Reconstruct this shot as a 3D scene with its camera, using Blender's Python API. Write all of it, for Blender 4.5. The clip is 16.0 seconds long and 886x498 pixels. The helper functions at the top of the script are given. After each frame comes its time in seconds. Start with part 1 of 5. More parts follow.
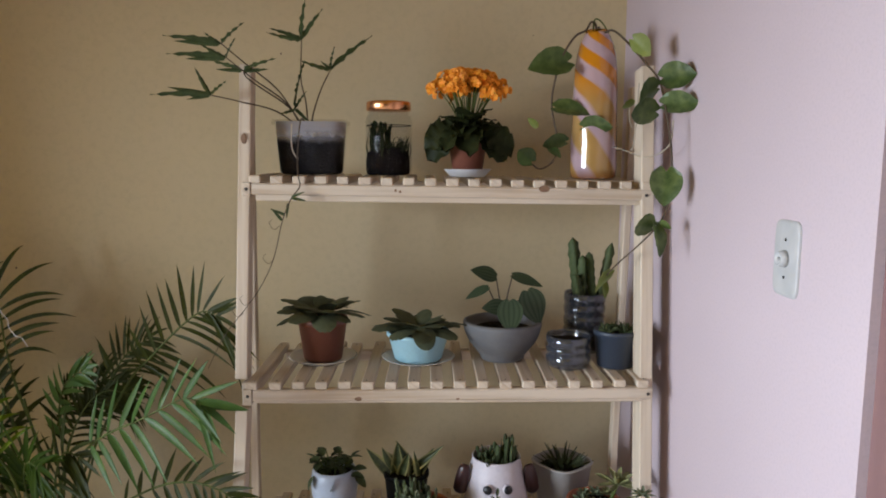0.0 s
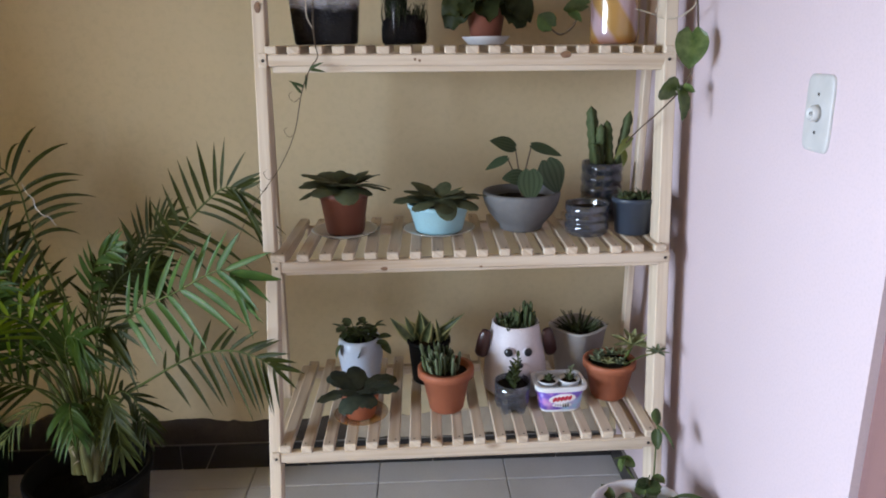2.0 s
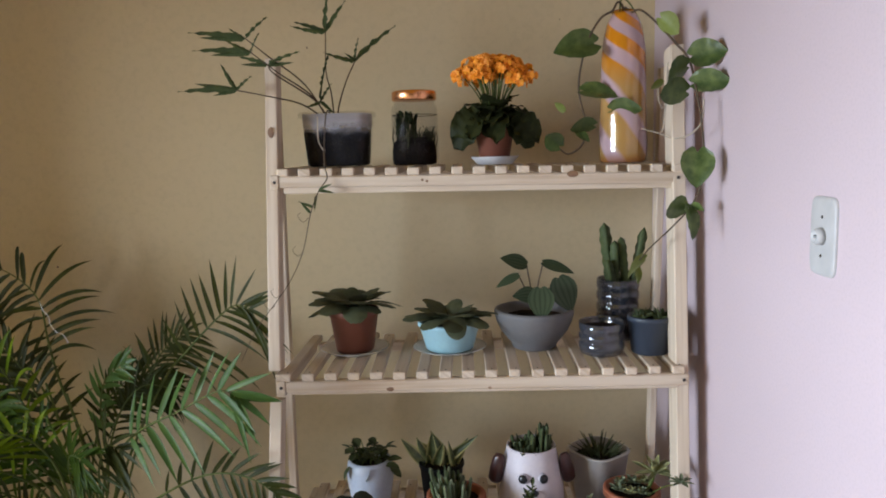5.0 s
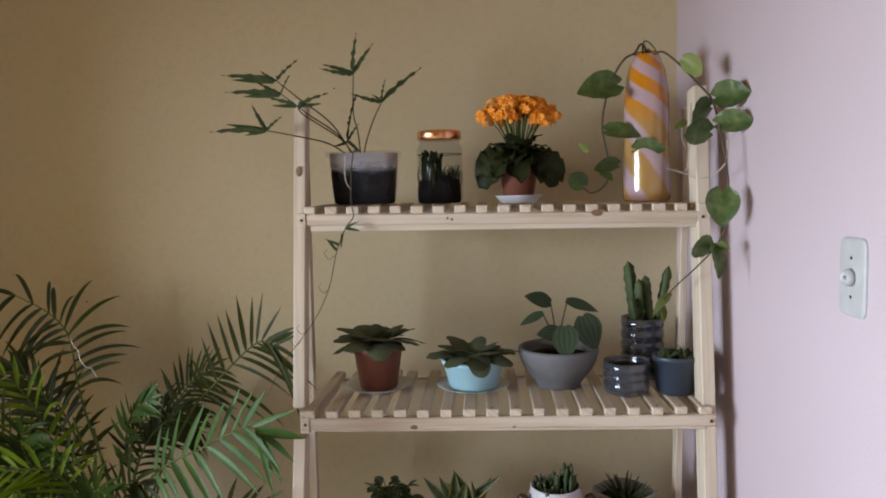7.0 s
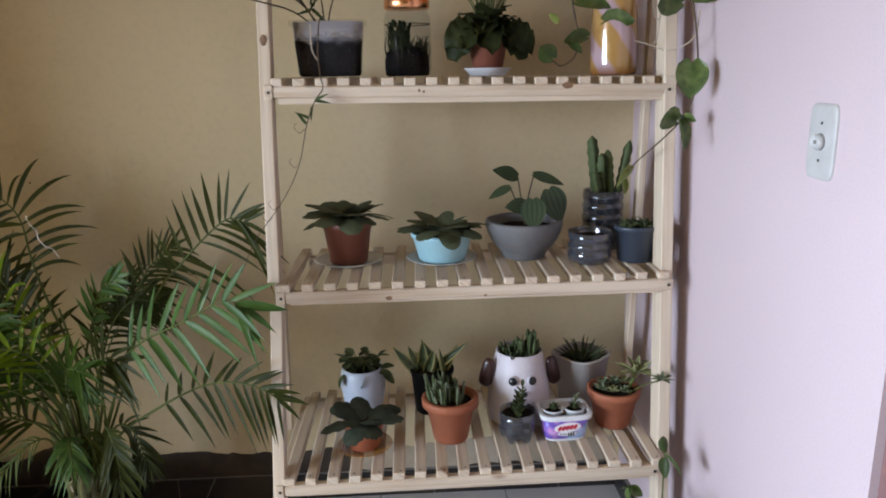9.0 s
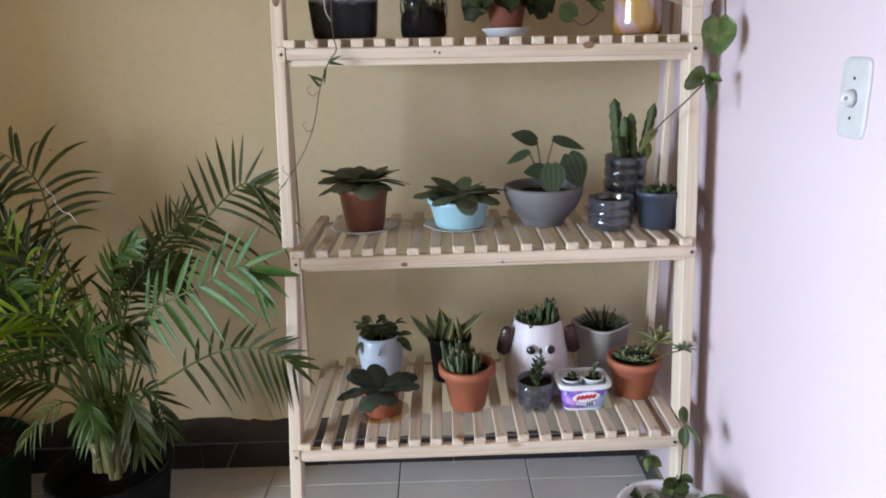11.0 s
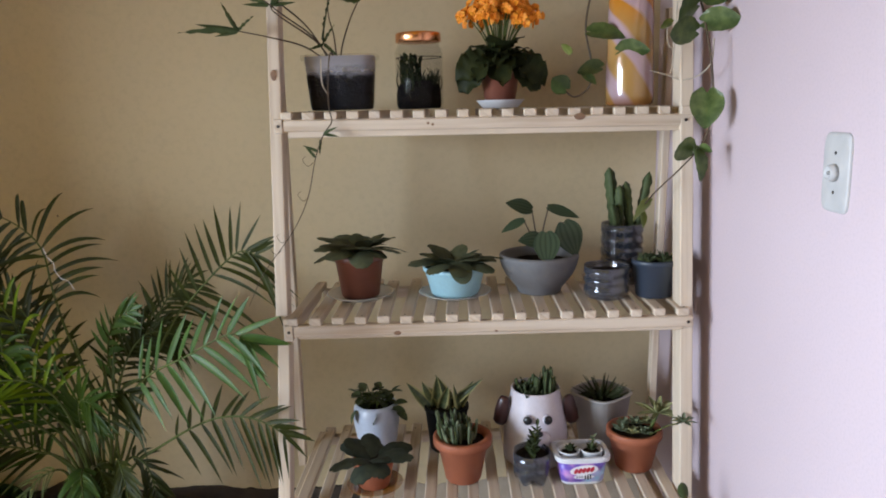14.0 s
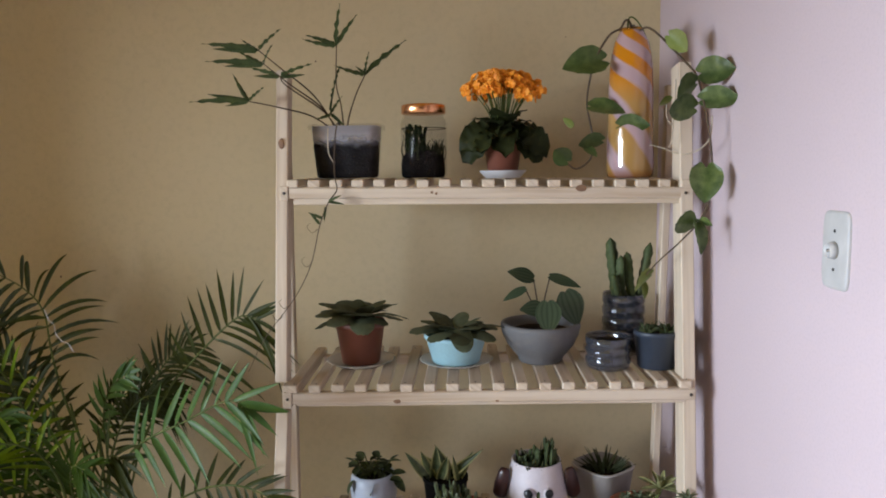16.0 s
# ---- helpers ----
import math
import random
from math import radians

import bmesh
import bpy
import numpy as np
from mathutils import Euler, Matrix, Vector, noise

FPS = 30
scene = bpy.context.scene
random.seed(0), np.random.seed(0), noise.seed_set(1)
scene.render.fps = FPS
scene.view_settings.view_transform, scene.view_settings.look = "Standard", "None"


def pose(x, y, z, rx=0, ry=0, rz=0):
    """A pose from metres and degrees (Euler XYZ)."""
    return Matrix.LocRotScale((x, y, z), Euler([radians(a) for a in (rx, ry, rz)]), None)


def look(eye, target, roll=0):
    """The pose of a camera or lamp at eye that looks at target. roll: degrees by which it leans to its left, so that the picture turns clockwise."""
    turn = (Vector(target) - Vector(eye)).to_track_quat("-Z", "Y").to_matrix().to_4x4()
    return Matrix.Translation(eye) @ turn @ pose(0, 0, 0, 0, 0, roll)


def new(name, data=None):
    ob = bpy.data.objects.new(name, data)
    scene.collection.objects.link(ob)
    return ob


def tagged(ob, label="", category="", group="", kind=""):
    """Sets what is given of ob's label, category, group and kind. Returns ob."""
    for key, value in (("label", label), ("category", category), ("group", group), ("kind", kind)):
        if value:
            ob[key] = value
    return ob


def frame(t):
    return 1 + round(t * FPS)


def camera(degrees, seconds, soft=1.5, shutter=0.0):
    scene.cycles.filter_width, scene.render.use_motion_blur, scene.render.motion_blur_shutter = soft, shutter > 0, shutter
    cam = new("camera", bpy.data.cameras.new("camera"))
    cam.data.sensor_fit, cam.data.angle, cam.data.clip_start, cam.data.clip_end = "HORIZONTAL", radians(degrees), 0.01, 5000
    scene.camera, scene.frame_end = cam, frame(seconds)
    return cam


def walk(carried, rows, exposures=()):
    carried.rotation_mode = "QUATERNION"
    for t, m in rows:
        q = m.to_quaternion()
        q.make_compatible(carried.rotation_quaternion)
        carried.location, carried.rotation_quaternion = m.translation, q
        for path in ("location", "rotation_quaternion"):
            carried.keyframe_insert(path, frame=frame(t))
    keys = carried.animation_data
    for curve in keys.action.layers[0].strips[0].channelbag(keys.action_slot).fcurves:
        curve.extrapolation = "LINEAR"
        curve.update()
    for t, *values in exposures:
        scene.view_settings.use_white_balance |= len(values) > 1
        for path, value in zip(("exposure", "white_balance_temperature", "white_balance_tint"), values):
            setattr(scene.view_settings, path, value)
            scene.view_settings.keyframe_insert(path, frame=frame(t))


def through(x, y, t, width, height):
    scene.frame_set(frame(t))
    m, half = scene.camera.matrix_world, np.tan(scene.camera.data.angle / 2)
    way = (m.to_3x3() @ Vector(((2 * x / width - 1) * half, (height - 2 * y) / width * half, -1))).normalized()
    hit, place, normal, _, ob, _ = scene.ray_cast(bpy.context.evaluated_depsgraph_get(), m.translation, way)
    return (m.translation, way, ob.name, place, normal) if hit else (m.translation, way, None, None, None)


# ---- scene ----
cam = camera(64.1, 16.0, soft=1.9)
PATH = [
    (0, (-0.047, 0.038, 1.388), (-0.004, 2.021, 1.135), 0.2),
    (0.5, (-0.088, 0.019, 1.387), (0.007, 1.996, 1.104), -0.7),
    (1, (-0.114, 0.007, 1.375), (-0.008, 1.963, 0.969), -0.9),
    (1.5, (-0.109, 0.005, 1.367), (-0.076, 1.941, 0.867), -1.7),
    (2, (-0.111, 0.016, 1.354), (-0.055, 1.935, 0.791), -1.0),
    (2.5, (-0.089, 0.034, 1.353), (-0.044, 1.95, 0.781), -1.6),
    (3, (-0.07, 0.042, 1.349), (-0.061, 1.954, 0.761), -1.5),
    (3.5, (-0.046, 0.064, 1.346), (-0.075, 1.98, 0.774), -1.5),
    (4, (-0.028, 0.065, 1.348), (-0.086, 2.001, 0.85), -1.8),
    (4.5, (-0.022, 0.056, 1.362), (-0.09, 2.022, 1.003), -1.8),
    (5, (-0.028, 0.045, 1.377), (-0.09, 2.026, 1.106), -1.6),
    (5.2, (-0.04, 0.038, 1.379), (-0.079, 2.023, 1.138), -1.1),
    (7.3, (-0.042, 0.034, 1.384), (-0.158, 2.023, 1.214), -1.5),
    (7.5, (-0.052, 0.034, 1.384), (-0.142, 2.022, 1.184), -1.3),
    (8, (-0.079, 0.037, 1.376), (-0.07, 2.017, 1.091), -0.5),
    (8.5, (-0.107, 0.031, 1.369), (-0.026, 1.995, 1.001), -1.6),
    (9, (-0.142, 0.014, 1.356), (-0.058, 1.953, 0.871), -1.2),
    (9.2, (-0.129, 0.022, 1.354), (-0.061, 1.942, 0.798), -1.2),
    (11.5, (-0.104, 0.041, 1.33), (-0.139, 1.962, 0.775), -2.0),
    (12, (-0.069, 0.053, 1.338), (-0.15, 1.979, 0.803), -2.3),
    (12.5, (-0.05, 0.064, 1.336), (-0.136, 1.989, 0.799), -2.3),
    (13, (-0.05, 0.059, 1.34), (-0.137, 1.999, 0.861), -2.4),
    (13.5, (-0.053, 0.049, 1.346), (-0.131, 2.004, 0.932), -2.0),
    (14, (-0.06, 0.042, 1.351), (-0.103, 2.003, 0.958), -1.8),
    (14.5, (-0.055, 0.047, 1.353), (-0.092, 2.012, 0.981), -1.5),
    (15, (-0.053, 0.037, 1.364), (-0.111, 2.017, 1.083), -0.9),
    (15.5, (-0.066, 0.03, 1.373), (-0.105, 2.022, 1.191), -1.0),
    (16, (-0.063, 0.038, 1.366), (-0.104, 2.026, 1.145), -0.9),
]
EXPOSURES = [
    (0, -0.14, 6570, 10), (1, -0.08, 6350, 10), (2, 0.12, 6120, 10), (2.8, 0.15, 6120, 10), (3.5, 0.30, 6120, 10), (4.5, 0.12, 6270, 10), (5.2, -0.01, 6420, 10), (7.5, -0.07, 6420, 10),
    (8.5, -0.05, 6270, 10), (9.2, 0.07, 6200, 10), (11.5, 0.35, 6050, 10), (12.5, 0.35, 6050, 10), (13.5, 0.17, 6200, 10), (14.5, 0.04, 6350, 10), (16, -0.01, 6500, 10),
]
walk(cam, [(t, look(eye, target, roll)) for t, eye, target, roll in PATH], EXPOSURES)


# ---- light ----
world = bpy.data.worlds.new("sky")
scene.world = world
world.use_nodes = True
_sky = world.node_tree.nodes.new("ShaderNodeTexSky")
_sky.sky_type, _sky.sun_disc = "NISHITA", False
_sky.sun_elevation, _sky.sun_rotation = radians(40), radians(120)
world.node_tree.links.new(_sky.outputs[0], world.node_tree.nodes["Background"].inputs[0])
world.node_tree.nodes["Background"].inputs[1].default_value = 0.1

# daylight at the far end of the unseen deep opening in the left wall
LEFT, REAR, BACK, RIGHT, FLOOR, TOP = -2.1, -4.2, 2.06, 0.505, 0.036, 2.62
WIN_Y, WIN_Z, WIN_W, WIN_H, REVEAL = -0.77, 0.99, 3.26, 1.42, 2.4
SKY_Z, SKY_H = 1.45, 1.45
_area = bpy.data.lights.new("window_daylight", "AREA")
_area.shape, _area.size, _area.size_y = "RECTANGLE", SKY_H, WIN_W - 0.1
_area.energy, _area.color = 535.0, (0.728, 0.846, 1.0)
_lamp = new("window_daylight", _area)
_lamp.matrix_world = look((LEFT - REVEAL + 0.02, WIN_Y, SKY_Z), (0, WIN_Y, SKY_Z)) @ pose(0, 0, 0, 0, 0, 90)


# ---- materials ----
def material(name):
    m = bpy.data.materials.new(name)
    m.use_nodes = True
    return m, m.node_tree.nodes, m.node_tree.links, m.node_tree.nodes["Principled BSDF"]


def mixed(nodes, links, a, b, fac):
    n = nodes.new("ShaderNodeMix")
    n.data_type = "RGBA"
    for sock, v in ((n.inputs[6], a), (n.inputs[7], b), (n.inputs[0], fac)):
        if isinstance(v, bpy.types.NodeSocket):
            links.new(v, sock)
        elif isinstance(v, (int, float)):
            sock.default_value = v
        else:
            sock.default_value = (*v[:3], 1)
    return n.outputs[2]


def noise_of(nodes, links, scale, detail=4, stretch=(1, 1, 1), rough=0.55):
    co = nodes.new("ShaderNodeTexCoord")
    mp = nodes.new("ShaderNodeMapping")
    mp.inputs["Scale"].default_value = stretch
    links.new(co.outputs["Object"], mp.inputs[0])
    n = nodes.new("ShaderNodeTexNoise")
    n.inputs["Scale"].default_value, n.inputs["Detail"].default_value, n.inputs["Roughness"].default_value = scale, detail, rough
    links.new(mp.outputs[0], n.inputs[0])
    return n.outputs[0]


def ramp(nodes, links, fac, lo, hi):
    n = nodes.new("ShaderNodeMapRange")
    n.inputs[1].default_value, n.inputs[2].default_value = lo, hi
    links.new(fac, n.inputs[0])
    return n.outputs[0]


def bump(nodes, links, bsdf, height, strength, dist):
    b = nodes.new("ShaderNodeBump")
    b.inputs["Strength"].default_value, b.inputs["Distance"].default_value = strength, dist
    links.new(height, b.inputs["Height"])
    links.new(b.outputs[0], bsdf.inputs["Normal"])


def surface(name, base, other, scale=6.0, fine=90.0, rough=0.6, relief=0.3, depth=0.002, stretch=(1, 1, 1), metal=0.0, shine=0.5):
    """A surface with variation at two scales: broad blotches from base to other, and a fine grain in colour and relief."""
    m, ns, ls, b = material(name)
    broad = ramp(ns, ls, noise_of(ns, ls, scale, 5, stretch), 0.35, 0.68)
    grain = noise_of(ns, ls, fine, 3, stretch)
    col = mixed(ns, ls, base, other, broad)
    dark = tuple(0.82 * c for c in base)
    col = mixed(ns, ls, col, dark, ramp(ns, ls, grain, 0.45, 1.1))
    ls.new(col, b.inputs["Base Color"])
    b.inputs["Roughness"].default_value, b.inputs["Metallic"].default_value = rough, metal
    b.inputs["Specular IOR Level"].default_value = shine
    bump(ns, ls, b, grain, relief, depth)
    return m


def leaf_material(name, base, tip, vein=None, gloss=0.45, through=0.25, scale=30.0, shine=0.2):
    m, ns, ls, b = material(name)
    b.inputs["Specular IOR Level"].default_value = shine
    broad = ramp(ns, ls, noise_of(ns, ls, scale, 3), 0.35, 0.7)
    col = mixed(ns, ls, base, tip, broad)
    oi = ns.new("ShaderNodeObjectInfo")
    col2 = mixed(ns, ls, col, tuple(0.7 * c for c in base), ramp(ns, ls, oi.outputs["Random"], 0.2, 1.6))
    if vein:
        uv = ns.new("ShaderNodeUVMap")
        sep = ns.new("ShaderNodeSeparateXYZ")
        ls.new(uv.outputs[0], sep.inputs[0])
        w = ns.new("ShaderNodeMath")
        w.operation = "SINE"
        mul = ns.new("ShaderNodeMath")
        mul.operation = "MULTIPLY"
        mul.inputs[1].default_value = vein[1]
        ls.new(sep.outputs[0], mul.inputs[0])
        ls.new(mul.outputs[0], w.inputs[0])
        col2 = mixed(ns, ls, col2, vein[0], ramp(ns, ls, w.outputs[0], vein[2], 1.0))
    ls.new(col2, b.inputs["Base Color"])
    b.inputs["Roughness"].default_value = gloss
    tr = ns.new("ShaderNodeBsdfTranslucent")
    ls.new(col2, tr.inputs[0])
    mix = ns.new("ShaderNodeMixShader")
    mix.inputs[0].default_value = through
    ls.new(b.outputs[0], mix.inputs[1])
    ls.new(tr.outputs[0], mix.inputs[2])
    ls.new(mix.outputs[0], ns["Material Output"].inputs[0])
    bump(ns, ls, b, noise_of(ns, ls, scale * 4, 2), 0.25, 0.001)
    return m


def pine_material():
    m, ns, ls, b = material("raw_pine")
    co = ns.new("ShaderNodeTexCoord")
    oi = ns.new("ShaderNodeObjectInfo")
    add = ns.new("ShaderNodeVectorMath")
    sc = ns.new("ShaderNodeVectorMath")
    sc.operation = "SCALE"
    sc.inputs[0].default_value = (7.1, 3.3, 5.7)
    ls.new(oi.outputs["Random"], sc.inputs["Scale"])
    ls.new(co.outputs["UV"], add.inputs[0])
    ls.new(sc.outputs[0], add.inputs[1])
    mp = ns.new("ShaderNodeMapping")
    mp.inputs["Scale"].default_value = (2.2, 60, 60)
    ls.new(add.outputs[0], mp.inputs[0])
    n = ns.new("ShaderNodeTexNoise")
    n.inputs["Scale"].default_value, n.inputs["Detail"].default_value = 1.6, 4
    ls.new(mp.outputs[0], n.inputs[0])
    mp2 = ns.new("ShaderNodeMapping")
    mp2.inputs["Scale"].default_value = (5, 14, 14)
    ls.new(add.outputs[0], mp2.inputs[0])
    v = ns.new("ShaderNodeTexVoronoi")
    v.inputs["Scale"].default_value = 1.0
    ls.new(mp2.outputs[0], v.inputs[0])
    col = mixed(ns, ls, (0.61, 0.500, 0.385), (0.465, 0.345, 0.24), ramp(ns, ls, n.outputs[0], 0.42, 0.72))
    col = mixed(ns, ls, col, (0.66, 0.55, 0.42), ramp(ns, ls, oi.outputs["Random"], 0.3, 1.8))
    knot = ramp(ns, ls, v.outputs["Distance"], 0.13, 0.03)
    col = mixed(ns, ls, col, (0.22, 0.11, 0.05), knot)
    ls.new(col, b.inputs["Base Color"])
    b.inputs["Roughness"].default_value = 0.65
    bump(ns, ls, b, n.outputs[0], 0.35, 0.001)
    return m


def glass_material(name, tint, rough=0.02):
    m, ns, ls, b = material(name)
    b.inputs["Base Color"].default_value = (*tint, 1)
    b.inputs["Transmission Weight"].default_value = 1.0
    b.inputs["Roughness"].default_value = rough
    b.inputs["IOR"].default_value = 1.45
    return m


def plain(name, colour, rough=0.5, metal=0.0, coat=0.0):
    m, ns, ls, b = material(name)
    col = mixed(ns, ls, colour, tuple(0.86 * c for c in colour), ramp(ns, ls, noise_of(ns, ls, 25, 3), 0.4, 0.75))
    ls.new(col, b.inputs["Base Color"])
    b.inputs["Roughness"].default_value, b.inputs["Metallic"].default_value = rough, metal
    b.inputs["Coat Weight"].default_value = coat
    return m


WALL_YELLOW = surface("yellow_wall_paint", (0.572, 0.462, 0.285), (0.538, 0.431, 0.267), 1.6, 60, 0.75, 0.10, 0.002)
WALL_PINK = surface("pale_pink_wall_paint", (0.550, 0.440, 0.460), (0.530, 0.422, 0.442), 1.8, 210, 0.7, 0.03, 0.0004)
# Unseen walls and ceiling: ochre is picked only to warm the bounced light.
WALL_PLAIN = surface("unseen_wall_ochre", (0.31, 0.235, 0.12), (0.28, 0.21, 0.105), 1.6, 60, 0.8)
CEILING = surface("unseen_ceiling_ochre", (0.66, 0.46, 0.06), (0.61, 0.42, 0.055), 2, 50, 0.85)
PLASTER = surface("pale_bare_plaster", (0.46, 0.38, 0.29), (0.34, 0.28, 0.21), 12, 120, 0.9, 0.5, 0.003)
CEMENT = surface("bare_cement", (0.080, 0.062, 0.047), (0.045, 0.034, 0.027), 9, 120, 0.9, 0.7, 0.004, shine=0.15)
TILE = surface("grey_floor_tile", (0.64, 0.62, 0.63), (0.57, 0.55, 0.555), 5, 140, 0.3, 0.1, 0.001)
GROUT = surface("dirty_grout", (0.26, 0.23, 0.21), (0.20, 0.18, 0.16), 9, 200, 0.9)
GROUT_PALE = surface("pale_grout", (0.30, 0.27, 0.24), (0.20, 0.18, 0.16), 9, 200, 0.9)
DARK_TILE = surface("black_skirting_tile", (0.018, 0.015, 0.014), (0.03, 0.026, 0.024), 6, 90, 0.3, 0.2)
PINE = pine_material()
DOOR_PAINT = surface("mauve_painted_wood", (0.24, 0.13, 0.12), (0.19, 0.10, 0.095), 3, 80, 0.5, 0.3, 0.002, (6, 6, 0.6))
DOOR_DARK = surface("dark_door_wood", (0.10, 0.055, 0.045), (0.07, 0.04, 0.03), 3, 80, 0.45, 0.3, 0.002, (6, 6, 0.6))
PLATE = plain("ivory_plastic", (0.465, 0.448, 0.435), 0.5)
STEEL = plain("steel", (0.35, 0.34, 0.33), 0.4, 1.0)
SCREW = plain("dark_screw_head", (0.06, 0.05, 0.045), 0.5, 0.6)
SOIL = surface("potting_soil", (0.018, 0.013, 0.010), (0.042, 0.030, 0.021), 30, 180, 0.95, 1.0, 0.006, shine=0.06)
TERRACOTTA = surface("terracotta_plastic", (0.35, 0.115, 0.058), (0.29, 0.092, 0.046), 8, 150, 0.55, 0.1, 0.001, shine=0.3)
RED_BROWN = surface("red_brown_plastic", (0.205, 0.07, 0.043), (0.165, 0.055, 0.034), 8, 150, 0.42, 0.08, 0.001)
PALE_BLUE = surface("pale_blue_plastic", (0.45, 0.72, 0.80), (0.42, 0.67, 0.75), 8, 150, 0.4, 0.08, 0.001)
GREY_CLAY = surface("grey_cement_pot", (0.15, 0.145, 0.145), (0.11, 0.105, 0.105), 12, 120, 0.7, 0.4, 0.002)
NAVY = surface("navy_plastic", (0.035, 0.045, 0.065), (0.028, 0.036, 0.052), 10, 150, 0.45, 0.1, 0.001)
BLACK_PLASTIC = surface("black_plastic", (0.005, 0.0045, 0.0045), (0.009, 0.008, 0.0075), 10, 150, 0.6, 0.15, 0.001, shine=0.12)
WHITE_PLASTIC = plain("white_plastic", (0.74, 0.74, 0.76), 0.4)
CLAY_PALE = surface("pale_grey_plastic", (0.46, 0.43, 0.41), (0.38, 0.35, 0.33), 10, 100, 0.6, 0.3, 0.002)
COPPER = plain("polished_copper", (0.88, 0.42, 0.20), 0.27, 1.0)
AMBER = glass_material("amber_glass", (0.85, 0.48, 0.10))
BROWN_EAR = plain("dark_brown_glaze", (0.045, 0.016, 0.014), 0.3)
BLACK = plain("black_paint", (0.012, 0.012, 0.014), 0.3)


# ---- mesh helpers ----
def part(name, bm, mat, parent=None, label="", smooth=False):
    """Links a bmesh as one mesh object, under a thing or part where one is given."""
    me = bpy.data.meshes.new(name)
    bm.to_mesh(me)
    bm.free()
    me.materials.append(mat)
    if smooth:
        for p in me.polygons:
            p.use_smooth = True
    ob = new(name, me)
    if parent is not None:
        ob.parent = parent
    if label:
        ob["label"] = label
    return ob


def thing(name, m, label, category, group="", kind=""):
    ob = new(name)
    ob.matrix_basis = m
    ob.empty_display_size = 0.05
    return tagged(ob, label, category, group, kind)


def box(x0, y0, z0, x1, y1, z1, bevel=0.0, bm=None):
    bm = bm or bmesh.new()
    vs = [bm.verts.new((x, y, z)) for x in (x0, x1) for y in (y0, y1) for z in (z0, z1)]
    fs = [bm.faces.new([vs[i] for i in q]) for q in ((0, 1, 3, 2), (4, 6, 7, 5), (0, 4, 5, 1), (2, 3, 7, 6), (0, 2, 6, 4), (1, 5, 7, 3))]
    if bevel:
        es = list({e for f in fs for e in f.edges})
        bmesh.ops.bevel(bm, geom=es, offset=bevel, segments=1, affect="EDGES")
    return bm


def uv_along(bm, axis):
    """Lays a UV map in metres whose u runs along one axis, so that wood grain follows the piece."""
    layer = bm.loops.layers.uv.verify()
    a, b, c = axis, (axis + 1) % 3, (axis + 2) % 3
    for f in bm.faces:
        for l in f.loops:
            l[layer].uv = (l.vert.co[a], l.vert.co[b] + l.vert.co[c] * 0.8)
    return bm


def lathe(profile, n=40, cx=0.0, cy=0.0, squash=1.0, power=2.0, wobble=0.0):
    """A turned body from (radius, height) pairs; power over 2 squares its plan; squash flattens it in y."""
    bm = bmesh.new()
    rings = []
    for r, z in profile:
        ring = []
        for i in range(n):
            a = 2 * math.pi * i / n
            c, s = math.cos(a), math.sin(a)
            k = 1.0 if power == 2.0 else (abs(c) ** power + abs(s) ** power) ** (-1 / power)
            k *= 1 + wobble * noise.noise(Vector((c * 1.3, s * 1.3, z * 9)))
            ring.append(bm.verts.new((cx + r * k * c, cy + squash * r * k * s, z)))
        rings.append(ring)
    for a, b in zip(rings, rings[1:]):
        for i in range(n):
            bm.faces.new((a[i], a[(i + 1) % n], b[(i + 1) % n], b[i]))
    if profile[0][0] > 1e-4:
        bm.faces.new(list(reversed(rings[0])))
    if profile[-1][0] > 1e-4:
        bm.faces.new(rings[-1])
    bmesh.ops.remove_doubles(bm, verts=bm.verts, dist=1e-5)
    bmesh.ops.recalc_face_normals(bm, faces=bm.faces)
    return bm


def pot_profile(rb, rt, h, lip=0.004, lip_h=0.012, wall=0.003, inner=None):
    """A tapered pot with a lip, a wall and an inside floor."""
    inner = h * 0.80 if inner is None else inner
    ri = rb + (rt - rb) * inner / h - wall
    return [(rb * 0.93, 0), (rb, 0.004), (rt, h - lip_h), (rt + lip, h - lip_h + 0.001), (rt + lip, h - 0.002), (rt + lip - 0.0015, h),
            (rt - wall, h), (ri, inner), (0.0, inner)]


def soil_disc(r, z, seed=0, n=28, bulge=0.006):
    bm = bmesh.new()
    mid = bm.verts.new((0, 0, z + bulge))
    last = [mid] * n
    for k in range(1, 5):
        ring = []
        for i in range(n):
            a = 2 * math.pi * i / n
            q = r * k / 4
            v = noise.noise(Vector((q * math.cos(a) * 60, q * math.sin(a) * 60, seed)))
            ring.append(bm.verts.new((q * math.cos(a), q * math.sin(a), z + bulge * (1 - (k / 4) ** 2) + (0.004 * v if k < 4 else -0.002))))
        for i in range(n):
            j = (i + 1) % n
            if k == 1:
                bm.faces.new((mid, ring[i], ring[j]))
            else:
                bm.faces.new((last[i], ring[i], ring[j], last[j]))
        last = ring
    return bm


def smooth_line(pts, per=8):
    """Catmull-Rom through a few points."""
    p = [Vector(q) for q in pts]
    p = [2 * p[0] - p[1], *p, 2 * p[-1] - p[-2]]
    out = []
    for a, b, c, d in zip(p, p[1:], p[2:], p[3:]):
        for k in range(per):
            t = k / per
            out.append(0.5 * (2 * b + (c - a) * t + (2 * a - 5 * b + 4 * c - d) * t * t + (3 * b - a - 3 * c + d) * t ** 3))
    out.append(p[-2])
    return out


